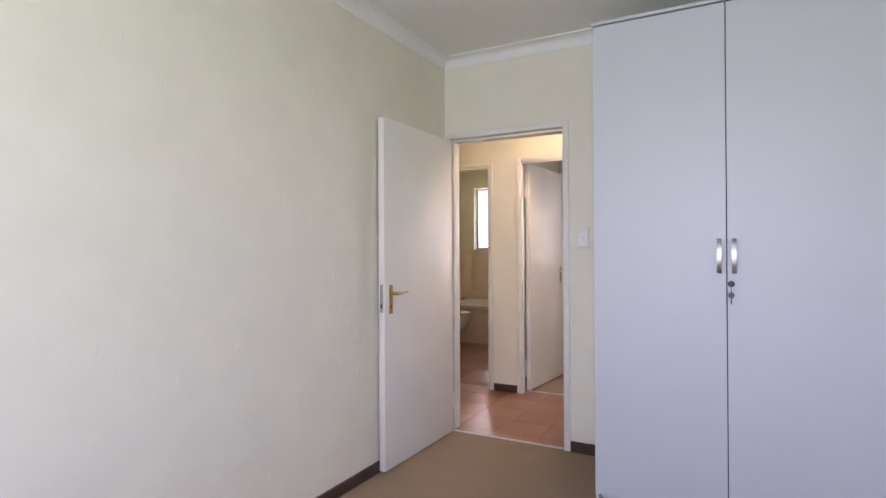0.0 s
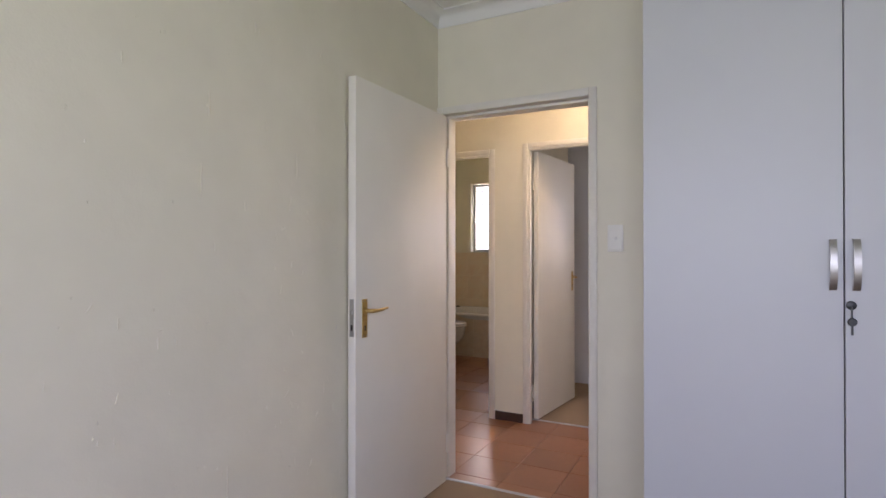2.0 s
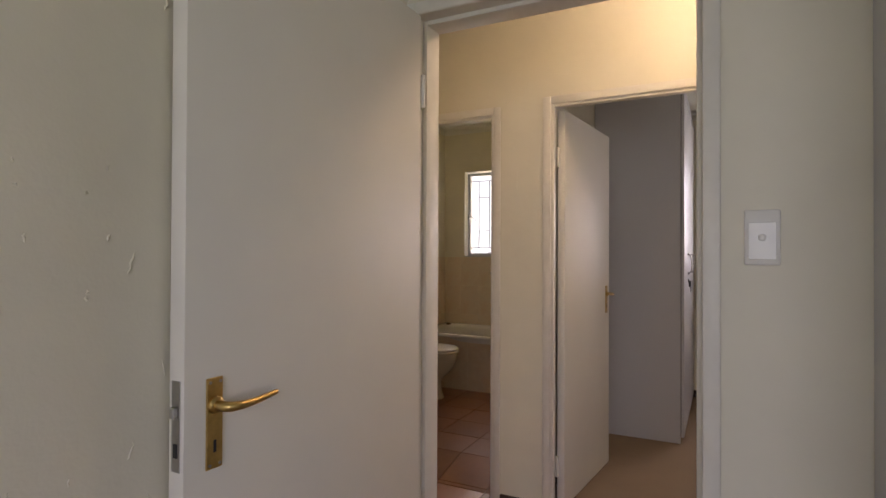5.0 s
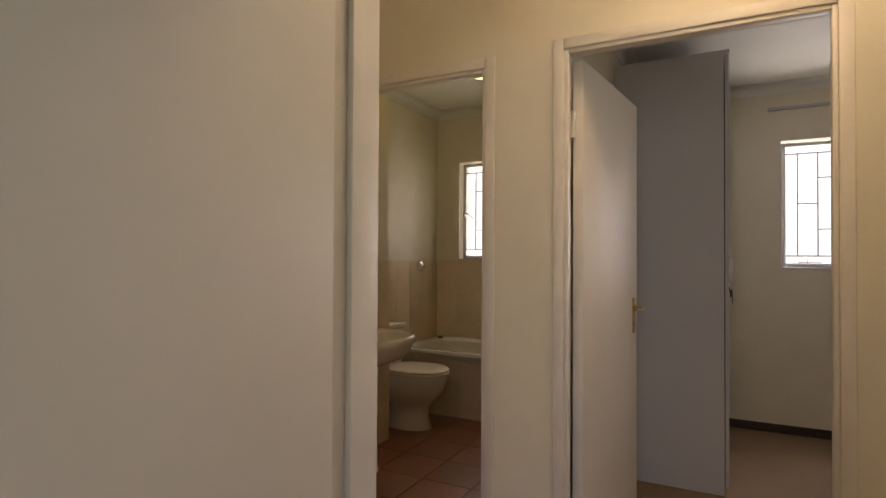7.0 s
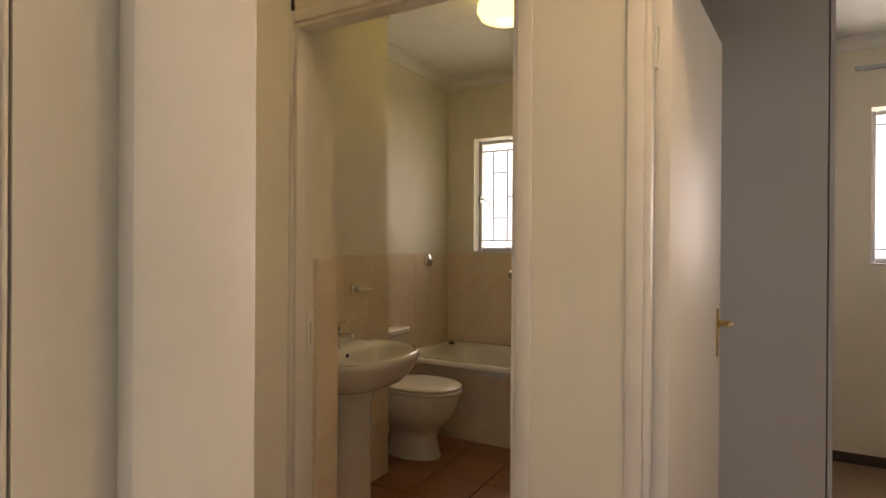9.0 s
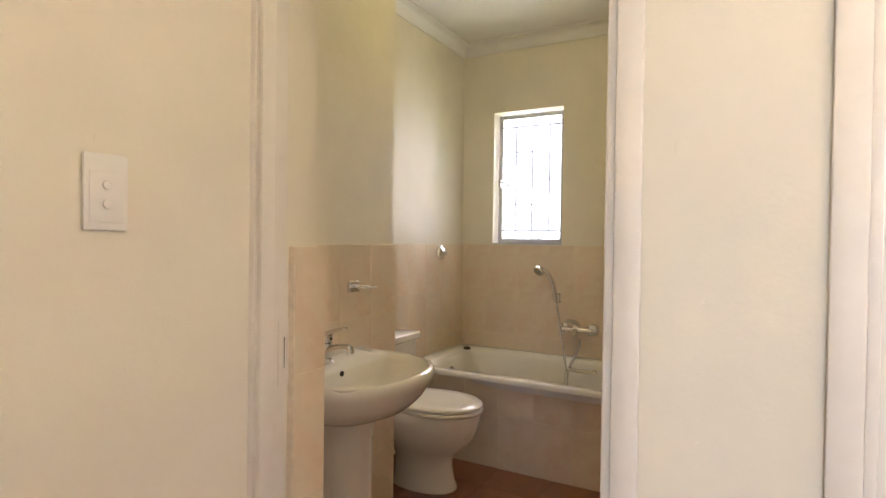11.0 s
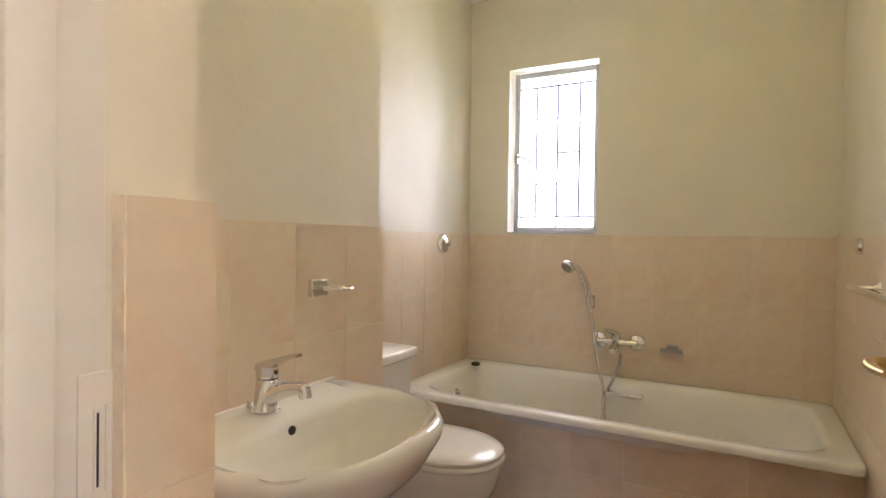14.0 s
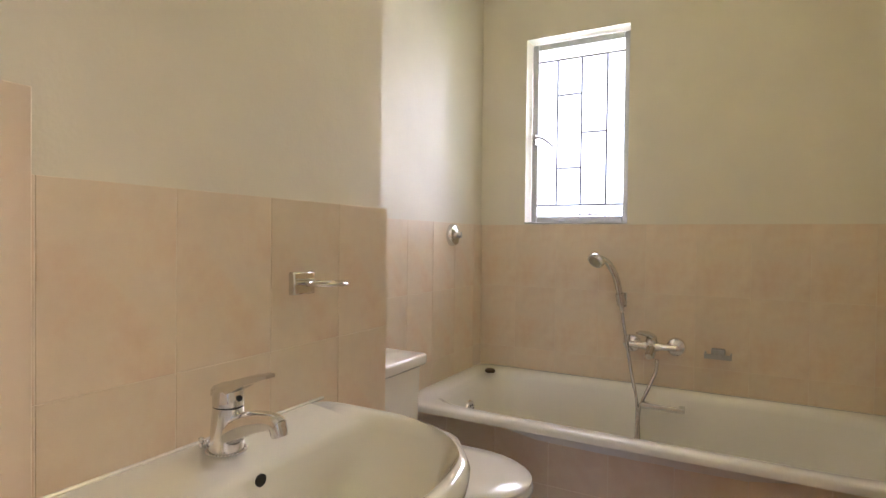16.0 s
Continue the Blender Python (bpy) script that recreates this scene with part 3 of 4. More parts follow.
part("track", boxes((-0.78, 0.8, -0.022, 0.0, -0.012, 0.012), bevel=0.003), M_WINFR, rail)


# ---- switches ----
def switch(name, at, yaw, buttons, label):
    root = thing(name, label, "light switch", at)
    root.rotation_euler = (0, 0, radians(yaw))
    part("cover_plate", boxes((-0.037, 0.037, -0.009, 0, -0.065, 0.065), bevel=0.004, seg=2), M_PLATE, root, smooth=40)
    part("inner_plate", boxes((-0.029, 0.029, -0.0105, -0.008, -0.052, 0.036), bevel=0.001), M_PLATE, root)
    for z in buttons:
        bm = bmesh.new()
        lathe(bm, [(0.004, -0.0155), (0.008, -0.014), (0.0085, -0.010)], (0, 0, z), "y", 14)
        part("button", bm, M_PLATE, root, smooth=50)


switch("light_switch", (0.974, 0, 1.343), 0, (0.0,), "white plastic single light switch on the bedroom wall")
switch("light_switch", (-0.955, 0.862, 1.366), 90, (0.012, -0.020), "white plastic double light switch on the hall wall")


# ---- wardrobes ----
def bow_handle(parent, x, y, z0, z1):
    bm = bmesh.new()
    n = 12
    loops = []
    for k in range(n + 1):
        t = k / n
        z = z0 + (z1 - z0) * t
        d = 0.004 + 0.022 * math.sin(math.pi * t) ** 0.6
        loops.append([(x - 0.0095, y - d, z), (x + 0.0095, y - d, z), (x + 0.0095, y - d - 0.005, z), (x - 0.0095, y - d - 0.005, z)])
    loft(bm, loops, True, True)
    box(bm, x - 0.009, x + 0.009, y - 0.010, y, z0, z0 + 0.016)
    box(bm, x - 0.009, x + 0.009, y - 0.010, y, z1 - 0.016, z1)
    part("handle", bm, M_SATIN, parent, "curved satin chrome handle", 50)


def cupboard_lock(parent, x, y, z, key=True):
    bm = bmesh.new()
    lathe(bm, [(0.010, -0.006), (0.014, -0.004), (0.014, 0)], (x, y, z), "y", 18)
    lk = part("lock", bm, M_BLACK, parent, "black cam lock", 40)
    if key:
        bm = boxes((x - 0.0015, x + 0.0015, y - 0.02, y - 0.004, z - 0.05, z - 0.004))
        lathe(bm, [(0.011, -0.009), (0.013, -0.006), (0.011, -0.003)], (x, y - 0.012, z - 0.05), "y", 14)
        box(bm, x - 0.0025, x + 0.0025, y - 0.021, y - 0.017, z - 0.09, z - 0.06)
        part("key", bm, M_BLACK, lk, "dark key hanging in the lock", 40)


def wardrobe(name, label, width, depth, height, doors, at, yaw, locks):
    """Local x along the front, front at y = 0, body behind it; doors as (x0, x1, handle_x)."""
    root = thing(name, label, "wardrobe", at)
    root.rotation_euler = (0, 0, radians(yaw))
    part("side_panel", boxes((0, 0.016, 0.0, depth, 0, height), bevel=0.001), M_MELA, root)
    part("side_panel", boxes((width - 0.016, width, 0.0, depth, 0, height), bevel=0.001), M_MELA, root)
    part("plinth", boxes((0.016, width - 0.016, 0.045, 0.06, 0, 0.06)), M_MELA, root)
    # carcass coloured dark so the gaps round the doors read as shadow
    part("carcass", boxes((0.016, width - 0.016, -0.003, depth - 0.01, 0.06, height - 0.02)), M_GAP_SHADE, root, "inner carcass painted near-black for the shade in the door gaps")
    part("top_panel", boxes((-0.004, width + 0.004, -0.029, depth, height, height + 0.016), bevel=0.001), M_MELA, root)
    for a, b, hx in doors:
        d = part("door", boxes((a + 0.002, b - 0.002, -0.023, -0.005, 0.045, height - 0.006), bevel=0.0012), M_MELA, root)
        bow_handle(d, hx, -0.023, 1.155, 1.317)
    for x in locks:
        cupboard_lock(root, x, -0.023, 1.110)
    return root


wardrobe("wardrobe", "tall white melamine wardrobe with satin chrome handles", 2.40, 0.61, 2.392,
         ((0, 0.595, 0.565), (0.595, 1.19, 0.625), (1.19, 1.79, 1.76), (1.79, 2.40, 1.82)), (1.184, -0.612, 0), 0, (0.612, 1.81))
wardrobe("wardrobe", "tall white melamine wardrobe in the second bedroom", 1.38, 0.585, 2.44,
         ((0, 0.46, 0.43), (0.46, 0.92, 0.49), (0.92, 1.38, 0.95)), (0.632, 2.630, 0), 90, (0.475,))

# ---- bathroom fixtures ----
def rounded(cx, cy, hx, hy, z, power=4.0, n=56):
    """A superellipse ring."""
    out = []
    for k in range(n):
        a = 2 * math.pi * k / n
        c, s = math.cos(a), math.sin(a)
        out.append((cx + hx * math.copysign(abs(c) ** (2 / power), c), cy + hy * math.copysign(abs(s) ** (2 / power), s), z))
    return out


# bath
bath = thing("bathtub", "white enamelled bath built in behind beige tiles", "bathtub", (-0.91, 3.37, 0))
bi = Matrix.Translation(bath.location).inverted()
cx, cy, hx, hy = -0.909, 3.362, 0.851, 0.388
bm = bmesh.new()
loft(bm, [rounded(cx, cy, hx, hy, 0.551, 30), rounded(cx, cy, hx, hy, 0.568, 30), rounded(cx, cy, hx - 0.004, hy - 0.004, 0.575, 26), rounded(cx, cy, hx - 0.012, hy - 0.012, 0.578, 22),
          rounded(cx + 0.01, cy, hx - 0.075, hy - 0.052, 0.578, 7), rounded(cx + 0.01, cy, hx - 0.090, hy - 0.064, 0.570, 6), rounded(cx + 0.012, cy, hx - 0.105, hy - 0.076, 0.543, 5.5),
          rounded(cx + 0.02, cy, hx - 0.15, hy - 0.10, 0.368, 5), rounded(cx + 0.03, cy, hx - 0.20, hy - 0.125, 0.238, 4.5), rounded(cx + 0.04, cy, hx - 0.27, hy - 0.17, 0.193, 4), rounded(cx + 0.04, cy, hx - 0.5, hy - 0.3, 0.183, 4)], False, True)
bm.transform(bi)
part("tub", bm, M_TUB, bath, smooth=50)
panel = part("front_panel", boxes((-1.773, -0.046, 3.058, 3.09, 0, 0.556)), M_WGROUT, bath, "beige tiled front panel")
panel.data.transform(bi)
bm = bmesh.new()
lathe(bm, [(0.036, 0), (0.034, 0.008), (0.012, 0.012)], (-1.600, 3.301, 0.485), "x", 20)
bm.transform(bi)
ov = part("overflow", bm, M_CHROME, bath, "round chrome overflow", 40)
# black discs painted in for the dark of the holes
bm = bmesh.new()
for a in range(6):
    lathe(bm, [(0.004, 0.010), (0.004, 0.0128)], (-1.600, 3.301 + 0.017 * math.cos(a * 1.047), 0.485 + 0.017 * math.sin(a * 1.047)), "x", 8)
bm.transform(bi)
part("overflow_holes", bm, M_BLACK, ov)
bm = bmesh.new()
box(bm, -0.962, -0.794, 3.622, 3.634, 0.504, 0.526, bevel=0.004, seg=2)
box(bm, -0.960, -0.936, 3.632, 3.690, 0.507, 0.523, bevel=0.003)
box(bm, -0.820, -0.796, 3.632, 3.690, 0.507, 0.523, bevel=0.003)
bm.transform(bi)
part("grab_handle", bm, M_CHROME, bath, "chrome grab handle", 50)
plug = thing("bath_plug", "small brown rubber plug on the bath rim", "plug", (-1.630, 3.58, 0.578))
bm = bmesh.new()
lathe(bm, [(0.022, 0), (0.025, 0.006), (0.020, 0.014), (0.006, 0.018)], (0, 0, 0), "z", 18)
part("stopper", bm, M_RUBBER, plug, smooth=40)

# mixer, hose and hand shower
mix = thing("bath_mixer", "chrome wall mixer with two round flanges", "tap", (-0.935, YW, 0.752))
for dx in (-0.088, 0.092):
    bm = bmesh.new()
    lathe(bm, [(0.018, -0.030), (0.036, -0.020), (0.039, -0.004), (0.039, 0)], (dx, 0, 0), "y", 22)
    part("flange", bm, M_CHROME, mix, smooth=40)
bm = bmesh.new()
tube(bm, [(-0.088, -0.045, 0), (-0.088, -0.02, 0)], 0.014, 14)
tube(bm, [(0.092, -0.045, 0), (0.092, -0.02, 0)], 0.014, 14)
tube(bm, [(-0.092, -0.045, 0.0), (-0.04, -0.047, 0.0), (0, -0.05, 0.0), (0.04, -0.047, 0), (0.096, -0.045, 0)], [0.013, 0.016, 0.026, 0.016, 0.013], 16)
tube(bm, [(0, -0.05, -0.05), (0, -0.05, -0.02), (0, -0.05, 0.02), (0, -0.055, 0.045)], [0.013, 0.018, 0.025, 0.020], 16)
tube(bm, [(0, -0.055, -0.005), (0.0, -0.10, -0.012), (0, -0.135, -0.03)], [0.020, 0.016, 0.014], 14)
part("body", bm, M_CHROME, mix, smooth=50)
bm = bmesh.new()
tube(bm, [(0, -0.055, 0.040), (-0.012, -0.08, 0.055), (-0.035, -0.125, 0.066), (-0.045, -0.145, 0.066)], [0.018, 0.013, 0.009, 0.006], 12)
part("lever", bm, M_CHROME, mix, smooth=50)

shower = thing("hand_shower", "chrome hand shower hooked on a wall bracket", "shower", (-1.066, YW, 0.937))
bm = bmesh.new()
box(bm, -0.018, 0.018, -0.012, 0, -0.03, 0.035, bevel=0.003)
tube(bm, [(0, -0.01, 0.0), (0, -0.045, 0.012)], 0.014, 12)
tube(bm, [(0.004, -0.048, -0.016), (-0.004, -0.058, 0.034)], 0.019, 14)
part("bracket", bm, M_CHROME, shower, smooth=40)
bm = bmesh.new()
hp = smooth_path([(0.006, -0.045, -0.045), (-0.005, -0.058, 0.04), (-0.02, -0.072, 0.11), (-0.047, -0.095, 0.165), (-0.075, -0.115, 0.185)], 5)
tube(bm, hp, [0.009 + 0.006 * min(1, k / 8) for k in range(len(hp))], 14)
part("handle", bm, M_CHROME, shower, smooth=50)
bm = bmesh.new()
lathe(bm, [(0.010, -0.026), (0.030, -0.010), (0.037, 0.0), (0.037, 0.012), (0.033, 0.016)], (0, 0, 0), "z", 24)
hm = Matrix.Translation((-0.088, -0.128, 0.180)) @ Vector((-0.35, -0.72, -0.6)).to_track_quat("Z", "Y").to_matrix().to_4x4()
bm.transform(hm)
head = part("spray_head", bm, M_CHROME, shower, smooth=45)
bm = bmesh.new()
lathe(bm, [(0.028, 0.0155), (0.028, 0.0175)], (0, 0, 0), "z", 20)
bm.transform(hm)
part("spray_face", bm, M_STEEL, head, "grey nozzle face")
bm = bmesh.new()
hose = smooth_path([(0.006, -0.045, -0.05), (0.025, -0.05, -0.16), (0.055, -0.062, -0.32), (0.080, -0.08, -0.42), (0.085, -0.105, -0.52), (0.084, -0.12, -0.62), (0.088, -0.14, -0.73),
                    (0.100, -0.15, -0.755), (0.104, -0.14, -0.70), (0.094, -0.11, -0.56), (0.092, -0.09, -0.45), (0.125, -0.07, -0.36), (0.15, -0.052, -0.29), (0.153, -0.05, -0.24)], 7)
tube(bm, hose, [0.0065 + 0.0006 * (k % 2) for k in range(len(hose))], 10)
part("hose", bm, M_HOSE, shower, "flexible ribbed steel hose", 60)

knob = thing("shower_outlet_cap", "round chrome wall outlet above the toilet", "shower fitting", (REC, 3.425, 1.218))
bm = bmesh.new()
lathe(bm, [(0.050, 0), (0.050, 0.006), (0.044, 0.022), (0.024, 0.030), (0.018, 0.034)], (0, 0, 0), "x", 28)
part("rose", bm, M_CHROME, knob, smooth=40)
bm = bmesh.new()
tube(bm, [(0.03, 0, 0), (0.048, 0.004, 0)], 0.013, 14)
part("stub", bm, M_STEEL, knob, smooth=40)

dish = thing("soap_dish", "chrome wall soap dish above the bath", "soap dish", (-0.682, YW, 0.738))
bm = boxes((-0.045, 0.045, -0.055, -0.006, -0.012, -0.004), (-0.050, -0.044, -0.058, -0.006, -0.012, 0.010), (0.044, 0.050, -0.058, -0.006, -0.012, 0.010), (-0.05, 0.05, -0.062, -0.056, -0.012, 0.008), bevel=0.002)
part("tray", bm, M_STEEL, dish, smooth=40)
part("mount", boxes((-0.026, 0.026, -0.02, 0, -0.014, 0.024), bevel=0.004), M_STEEL, dish, smooth=40)

holder = thing("glass_holder", "chrome tumbler holder with an open ring", "tumbler holder", (-1.395, 2.072, 1.105))
part("mount", boxes((0, 0.018, -0.030, 0.032, -0.024, 0.022), bevel=0.003), M_CHROME, holder, smooth=40)
bm = bmesh.new()
ring = [(0.052 + 0.038 * math.cos(a), 0.028 + 0.044 * math.sin(a), 0.0 - 0.002) for a in (2 * math.pi * k / 28 for k in range(29))]
tube(bm, ring, 0.004, 8, False)
part("ring", bm, M_CHROME, holder, smooth=60)

hook = thing("robe_hook", "small round chrome robe hook on the tiles", "hook", (-0.057, 3.205, 1.236))
bm = bmesh.new()
lathe(bm, [(0.012, -0.020), (0.026, -0.014), (0.028, -0.004), (0.028, 0)], (0, 0, 0), "x", 20)
part("rose", bm, M_CHROME, hook, smooth=40)
towel = thing("towel_rail", "chrome towel rail on the tiled wall", "towel rail", (-0.057, 2.70, 1.115))
bm = bmesh.new()
tube(bm, [(-0.062, -0.26, 0), (-0.062, 0.262, 0)], 0.010, 14)
part("rail", bm, M_CHROME, towel, smooth=50)
for dy in (-0.22, 0.22):
    bm = bmesh.new()
    tube(bm, [(-0.060, dy, 0), (-0.012, dy, 0), (0, dy, 0)], [0.008, 0.009, 0.022], 14)
    part("bracket", bm, M_CHROME, towel, smooth=50)

# wash basin
BX, BY, BZ = -1.395, 1.852, 0.845
basin = thing("wash_basin", "white ceramic pedestal wash basin", "washbasin", (BX, BY, 0))


def basin_ring(depth, half, z, back=0.0, n=64, soft=2.4):
    """D-shaped outline from the wall outwards, wide at the wall."""
    out = []
    for k in range(n):
        a = 2 * math.pi * k / n
        c, s = math.cos(a), math.sin(a)
        y = half * math.copysign(abs(s) ** (2 / soft), s)
        if c >= 0:
            x = back + 0.17 + (depth - 0.17 - back) * abs(c) ** (2 / 2.1)
        else:
            x = back + 0.17 - 0.17 * abs(c) ** (2 / 9)
            y = half * math.copysign(min(1, abs(s) ** (2 / 9)), s) * (1 - 0.02 * abs(c))
        out.append((x, y, z))
    return out


bm = bmesh.new()
loft(bm, [basin_ring(0.25, 0.10, 0.680, 0.03), basin_ring(0.32, 0.17, 0.688, 0.015), basin_ring(0.385, 0.228, 0.715, 0.006), basin_ring(0.425, 0.268, 0.757, 0.002), basin_ring(0.447, 0.290, 0.797, 0.001), basin_ring(0.457, 0.299, 0.815),
          basin_ring(0.459, 0.301, 0.832), basin_ring(0.452, 0.296, 0.844), basin_ring(0.442, 0.288, 0.848),
          [(x, y, z) for x, y, z in basin_ring(0.425, 0.262, 0.843, 0.145, soft=2.2)], basin_ring(0.412, 0.250, 0.825, 0.155, soft=2.2), basin_ring(0.375, 0.21, 0.775, 0.165, soft=2.1), basin_ring(0.32, 0.15, 0.738, 0.18, soft=2.0), basin_ring(0.27, 0.06, 0.728, 0.22, soft=2.0)], True, True)
part("bowl", bm, M_CERAM, basin, smooth=60)
bm = bmesh.new()
prof = ((FB, 0.110, 0.112), (FB + 0.012, 0.108, 0.110), (FB + 0.03, 0.102, 0.104), (0.35, 0.100, 0.101), (0.60, 0.102, 0.104), (0.690, 0.125, 0.13))
loft(bm, [[(0.15 + rx * math.cos(a) * (1 if math.cos(a) > 0 else 1.15), ry * math.sin(a), z) for a in (2 * math.pi * k / 32 for k in range(32))] for z, rx, ry in prof], True, True)
part("pedestal", bm, M_CERAM, basin, smooth=60)
# black disc in place of the shaded overflow opening
bm = bmesh.new()
lathe(bm, [(0.010, 0), (0.010, 0.003)], (0.1555, -0.022, 0.822), "x", 18)
part("overflow_hole", bm, M_BLACK, basin)
bm = boxes((-0.0, 0.008, -0.295, 0.295, 0.846, 0.852), bevel=0.002)
part("sealant", bm, M_CERAM, basin, "white sealant bead")

tap = thing("basin_mixer", "chrome single-lever basin mixer", "tap", (-1.325, 1.838, 0.847))
bm = bmesh.new()
tube(bm, [(0, 0, 0), (0, 0, 0.006), (0, 0, 0.012), (0.001, 0, 0.035), (0.003, 0, 0.060), (0.004, 0, 0.076)], [0.0275, 0.0275, 0.0265, 0.0255, 0.025, 0.0245], 24)
spout = smooth_path([(0.002, 0, 0.026), (0.035, 0, 0.048), (0.072, 0, 0.061), (0.104, 0, 0.066), (0.118, 0, 0.061)], 4)
tube(bm, spout, [0.0235 - 0.0095 * min(1, k / 11) for k in range(len(spout))], 16)
tube(bm, [(0.112, 0, 0.066), (0.117, 0, 0.052), (0.119, 0, 0.046)], [0.0135, 0.0135, 0.0120], 16)
part("body", bm, M_CHROME, tap, smooth=50)
bm = bmesh.new()
tube(bm, [(0.004, 0, 0.0775), (0.004, 0, 0.088), (0.003, 0, 0.102), (0.004, 0, 0.110)], [0.0245, 0.0255, 0.0235, 0.0150], 24)
loft(bm, [[(x, y, z) for y, z in ((-w, h - d), (w, h - d), (w, h - 0.3 * d), (w * 0.7, h), (-w * 0.7, h), (-w, h - 0.3 * d))] for x, w, h, d in ((-0.018, 0.017, 0.108, 0.016), (0.02, 0.019, 0.120, 0.020), (0.055, 0.015, 0.131, 0.013), (0.085, 0.012, 0.138, 0.008), (0.098, 0.009, 0.139, 0.006))], True, True)
part("lever", bm, M_CHROME, tap, smooth=35)
bm = bmesh.new()
lathe(bm, [(0.005, 0), (0.005, 0.002)], (0.0292, 0.0, 0.091), "x", 12)
part("index_dot", bm, M_BLACK, tap)
bm = bmesh.new()
for k in range(34):
    a = 2 * math.pi * k / 34
    bmesh.ops.create_icosphere(bm, subdivisions=1, radius=0.0028, matrix=Matrix.Translation((0.0305 * math.cos(a), 0.0305 * math.sin(a), 0.003)))
for k in range(9):
    bmesh.ops.create_icosphere(bm, subdivisions=1, radius=0.0045, matrix=Matrix.Translation((-0.036 - 0.006 * math.sin(k), -0.014 + 0.004 * math.cos(2.1 * k), 0.004 + 0.0016 * k)))
part("plug_chain", bm, M_CHROME, tap, "bead chain coiled round the tap base", 60)

# toilet
TX, TY = REC, 2.695
toilet = thing("toilet", "white ceramic toilet with its lid closed", "toilet", (TX + 0.012, TY + 0.01, FB))


def egg(x0, x1, half, z, n=44):
    """Plan outline, blunt at the back and rounder in front."""
    xm = x0 + (x1 - x0) * 0.50
    out = []
    for k in range(n):
        a = 2 * math.pi * k / n
        c, s = math.cos(a), math.sin(a)
        r = (x1 - xm) * abs(c) ** (2 / 2.05) if c > 0 else -(xm - x0) * abs(c) ** (2 / 2.7)
        out.append((xm + r, half * math.copysign(abs(s) ** (2 / 2.15), s), z))
    return out


bm = bmesh.new()
loft(bm, [egg(0.15, 0.505, 0.112, 0.0), egg(0.15, 0.505, 0.110, 0.012), egg(0.16, 0.490, 0.098, 0.045), egg(0.165, 0.478, 0.092, 0.11), egg(0.165, 0.482, 0.096, 0.15), egg(0.16, 0.510, 0.116, 0.185), egg(0.15, 0.555, 0.144, 0.225), egg(0.145, 0.592, 0.163, 0.27),
          egg(0.14, 0.612, 0.173, 0.32), egg(0.14, 0.622, 0.177, 0.375), egg(0.145, 0.618, 0.174, 0.392)], True, True)
box(bm, 0.02, 0.22, -0.10, 0.10, 0.26, 0.385, bevel=0.02, seg=3)
tube(bm, [(0.012, 0, 0.19), (0.16, 0, 0.19), (0.24, 0, 0.21)], 0.055, 18)
part("pan", bm, M_CERAM, toilet, smooth=60)
bm = bmesh.new()
loft(bm, [egg(0.165, 0.628, 0.180, 0.394), egg(0.16, 0.634, 0.184, 0.400), egg(0.16, 0.634, 0.184, 0.409), egg(0.165, 0.628, 0.180, 0.414)], True, True)
part("seat_ring", bm, M_SEAT, toilet, "cream plastic seat", 50)
bm = bmesh.new()
loft(bm, [egg(0.168, 0.622, 0.176, 0.4165), egg(0.162, 0.630, 0.182, 0.421), egg(0.162, 0.630, 0.182, 0.430), egg(0.172, 0.618, 0.172, 0.438), egg(0.23, 0.55, 0.12, 0.442)], True, True)
part("seat_lid", bm, M_SEAT, toilet, smooth=50)
for y in (-0.085, 0.055):
    part("seat_hinge", boxes((0.150, 0.185, y, y + 0.03, 0.392, 0.424), bevel=0.004), M_SEAT, toilet)
cist = thing("cistern", "white ceramic toilet cistern with a flat lid", "cistern", (TX, TY - 0.005, 0))
bm = bmesh.new()
loft(bm, [[(x * f if x > 0.01 else x, y * f, z) for x, y in ((0.003, -0.175), (0.17, -0.175), (0.188, -0.16), (0.188, 0.16), (0.17, 0.175), (0.003, 0.175))] for z, f in ((0.452, 0.90), (0.466, 0.93), (0.58, 0.98), (0.755, 1.0))], True, True)
part("tank", bm, M_CERAM, cist, smooth=40)
bm = boxes((0.002, 0.203, -0.188, 0.188, 0.760, 0.800), bevel=0.010, seg=3)
part("tank_lid", bm, M_CERAM, cist, smooth=45)
bm = bmesh.new()
lathe(bm, [(0.022, 0), (0.021, 0.006), (0.008, 0.008)], (0.10, 0, 0.7995), "z", 20)
part("flush_button", bm, M_CHROME, cist, smooth=40)

# ceiling lights
def ceiling_light(at, mat, label):
    lamp = thing("ceiling_light", label, "ceiling light", at)
    bm = bmesh.new()
    lathe(bm, [(0.075, -0.03), (0.08, -0.012), (0.08, 0)], (0, 0, 0), "z", 28)
    part("base", bm, M_PLATE, lamp, smooth=40)
    bm = bmesh.new()
    lathe(bm, [(0.02, -0.172), (0.09, -0.168), (0.128, -0.150), (0.145, -0.118), (0.142, -0.082), (0.115, -0.050), (0.075, -0.031)], (0, 0, 0), "z", 36)
    part("globe", bm, mat, lamp, smooth=60)


ceiling_light((-0.755, 2.49, CB), M_GLOBE, "round opal glass ceiling light with an added yellow glow")
ceiling_light((0.80, 0.66, CH), M_HALL_GLOBE, "round opal glass hall ceiling light, switched on")

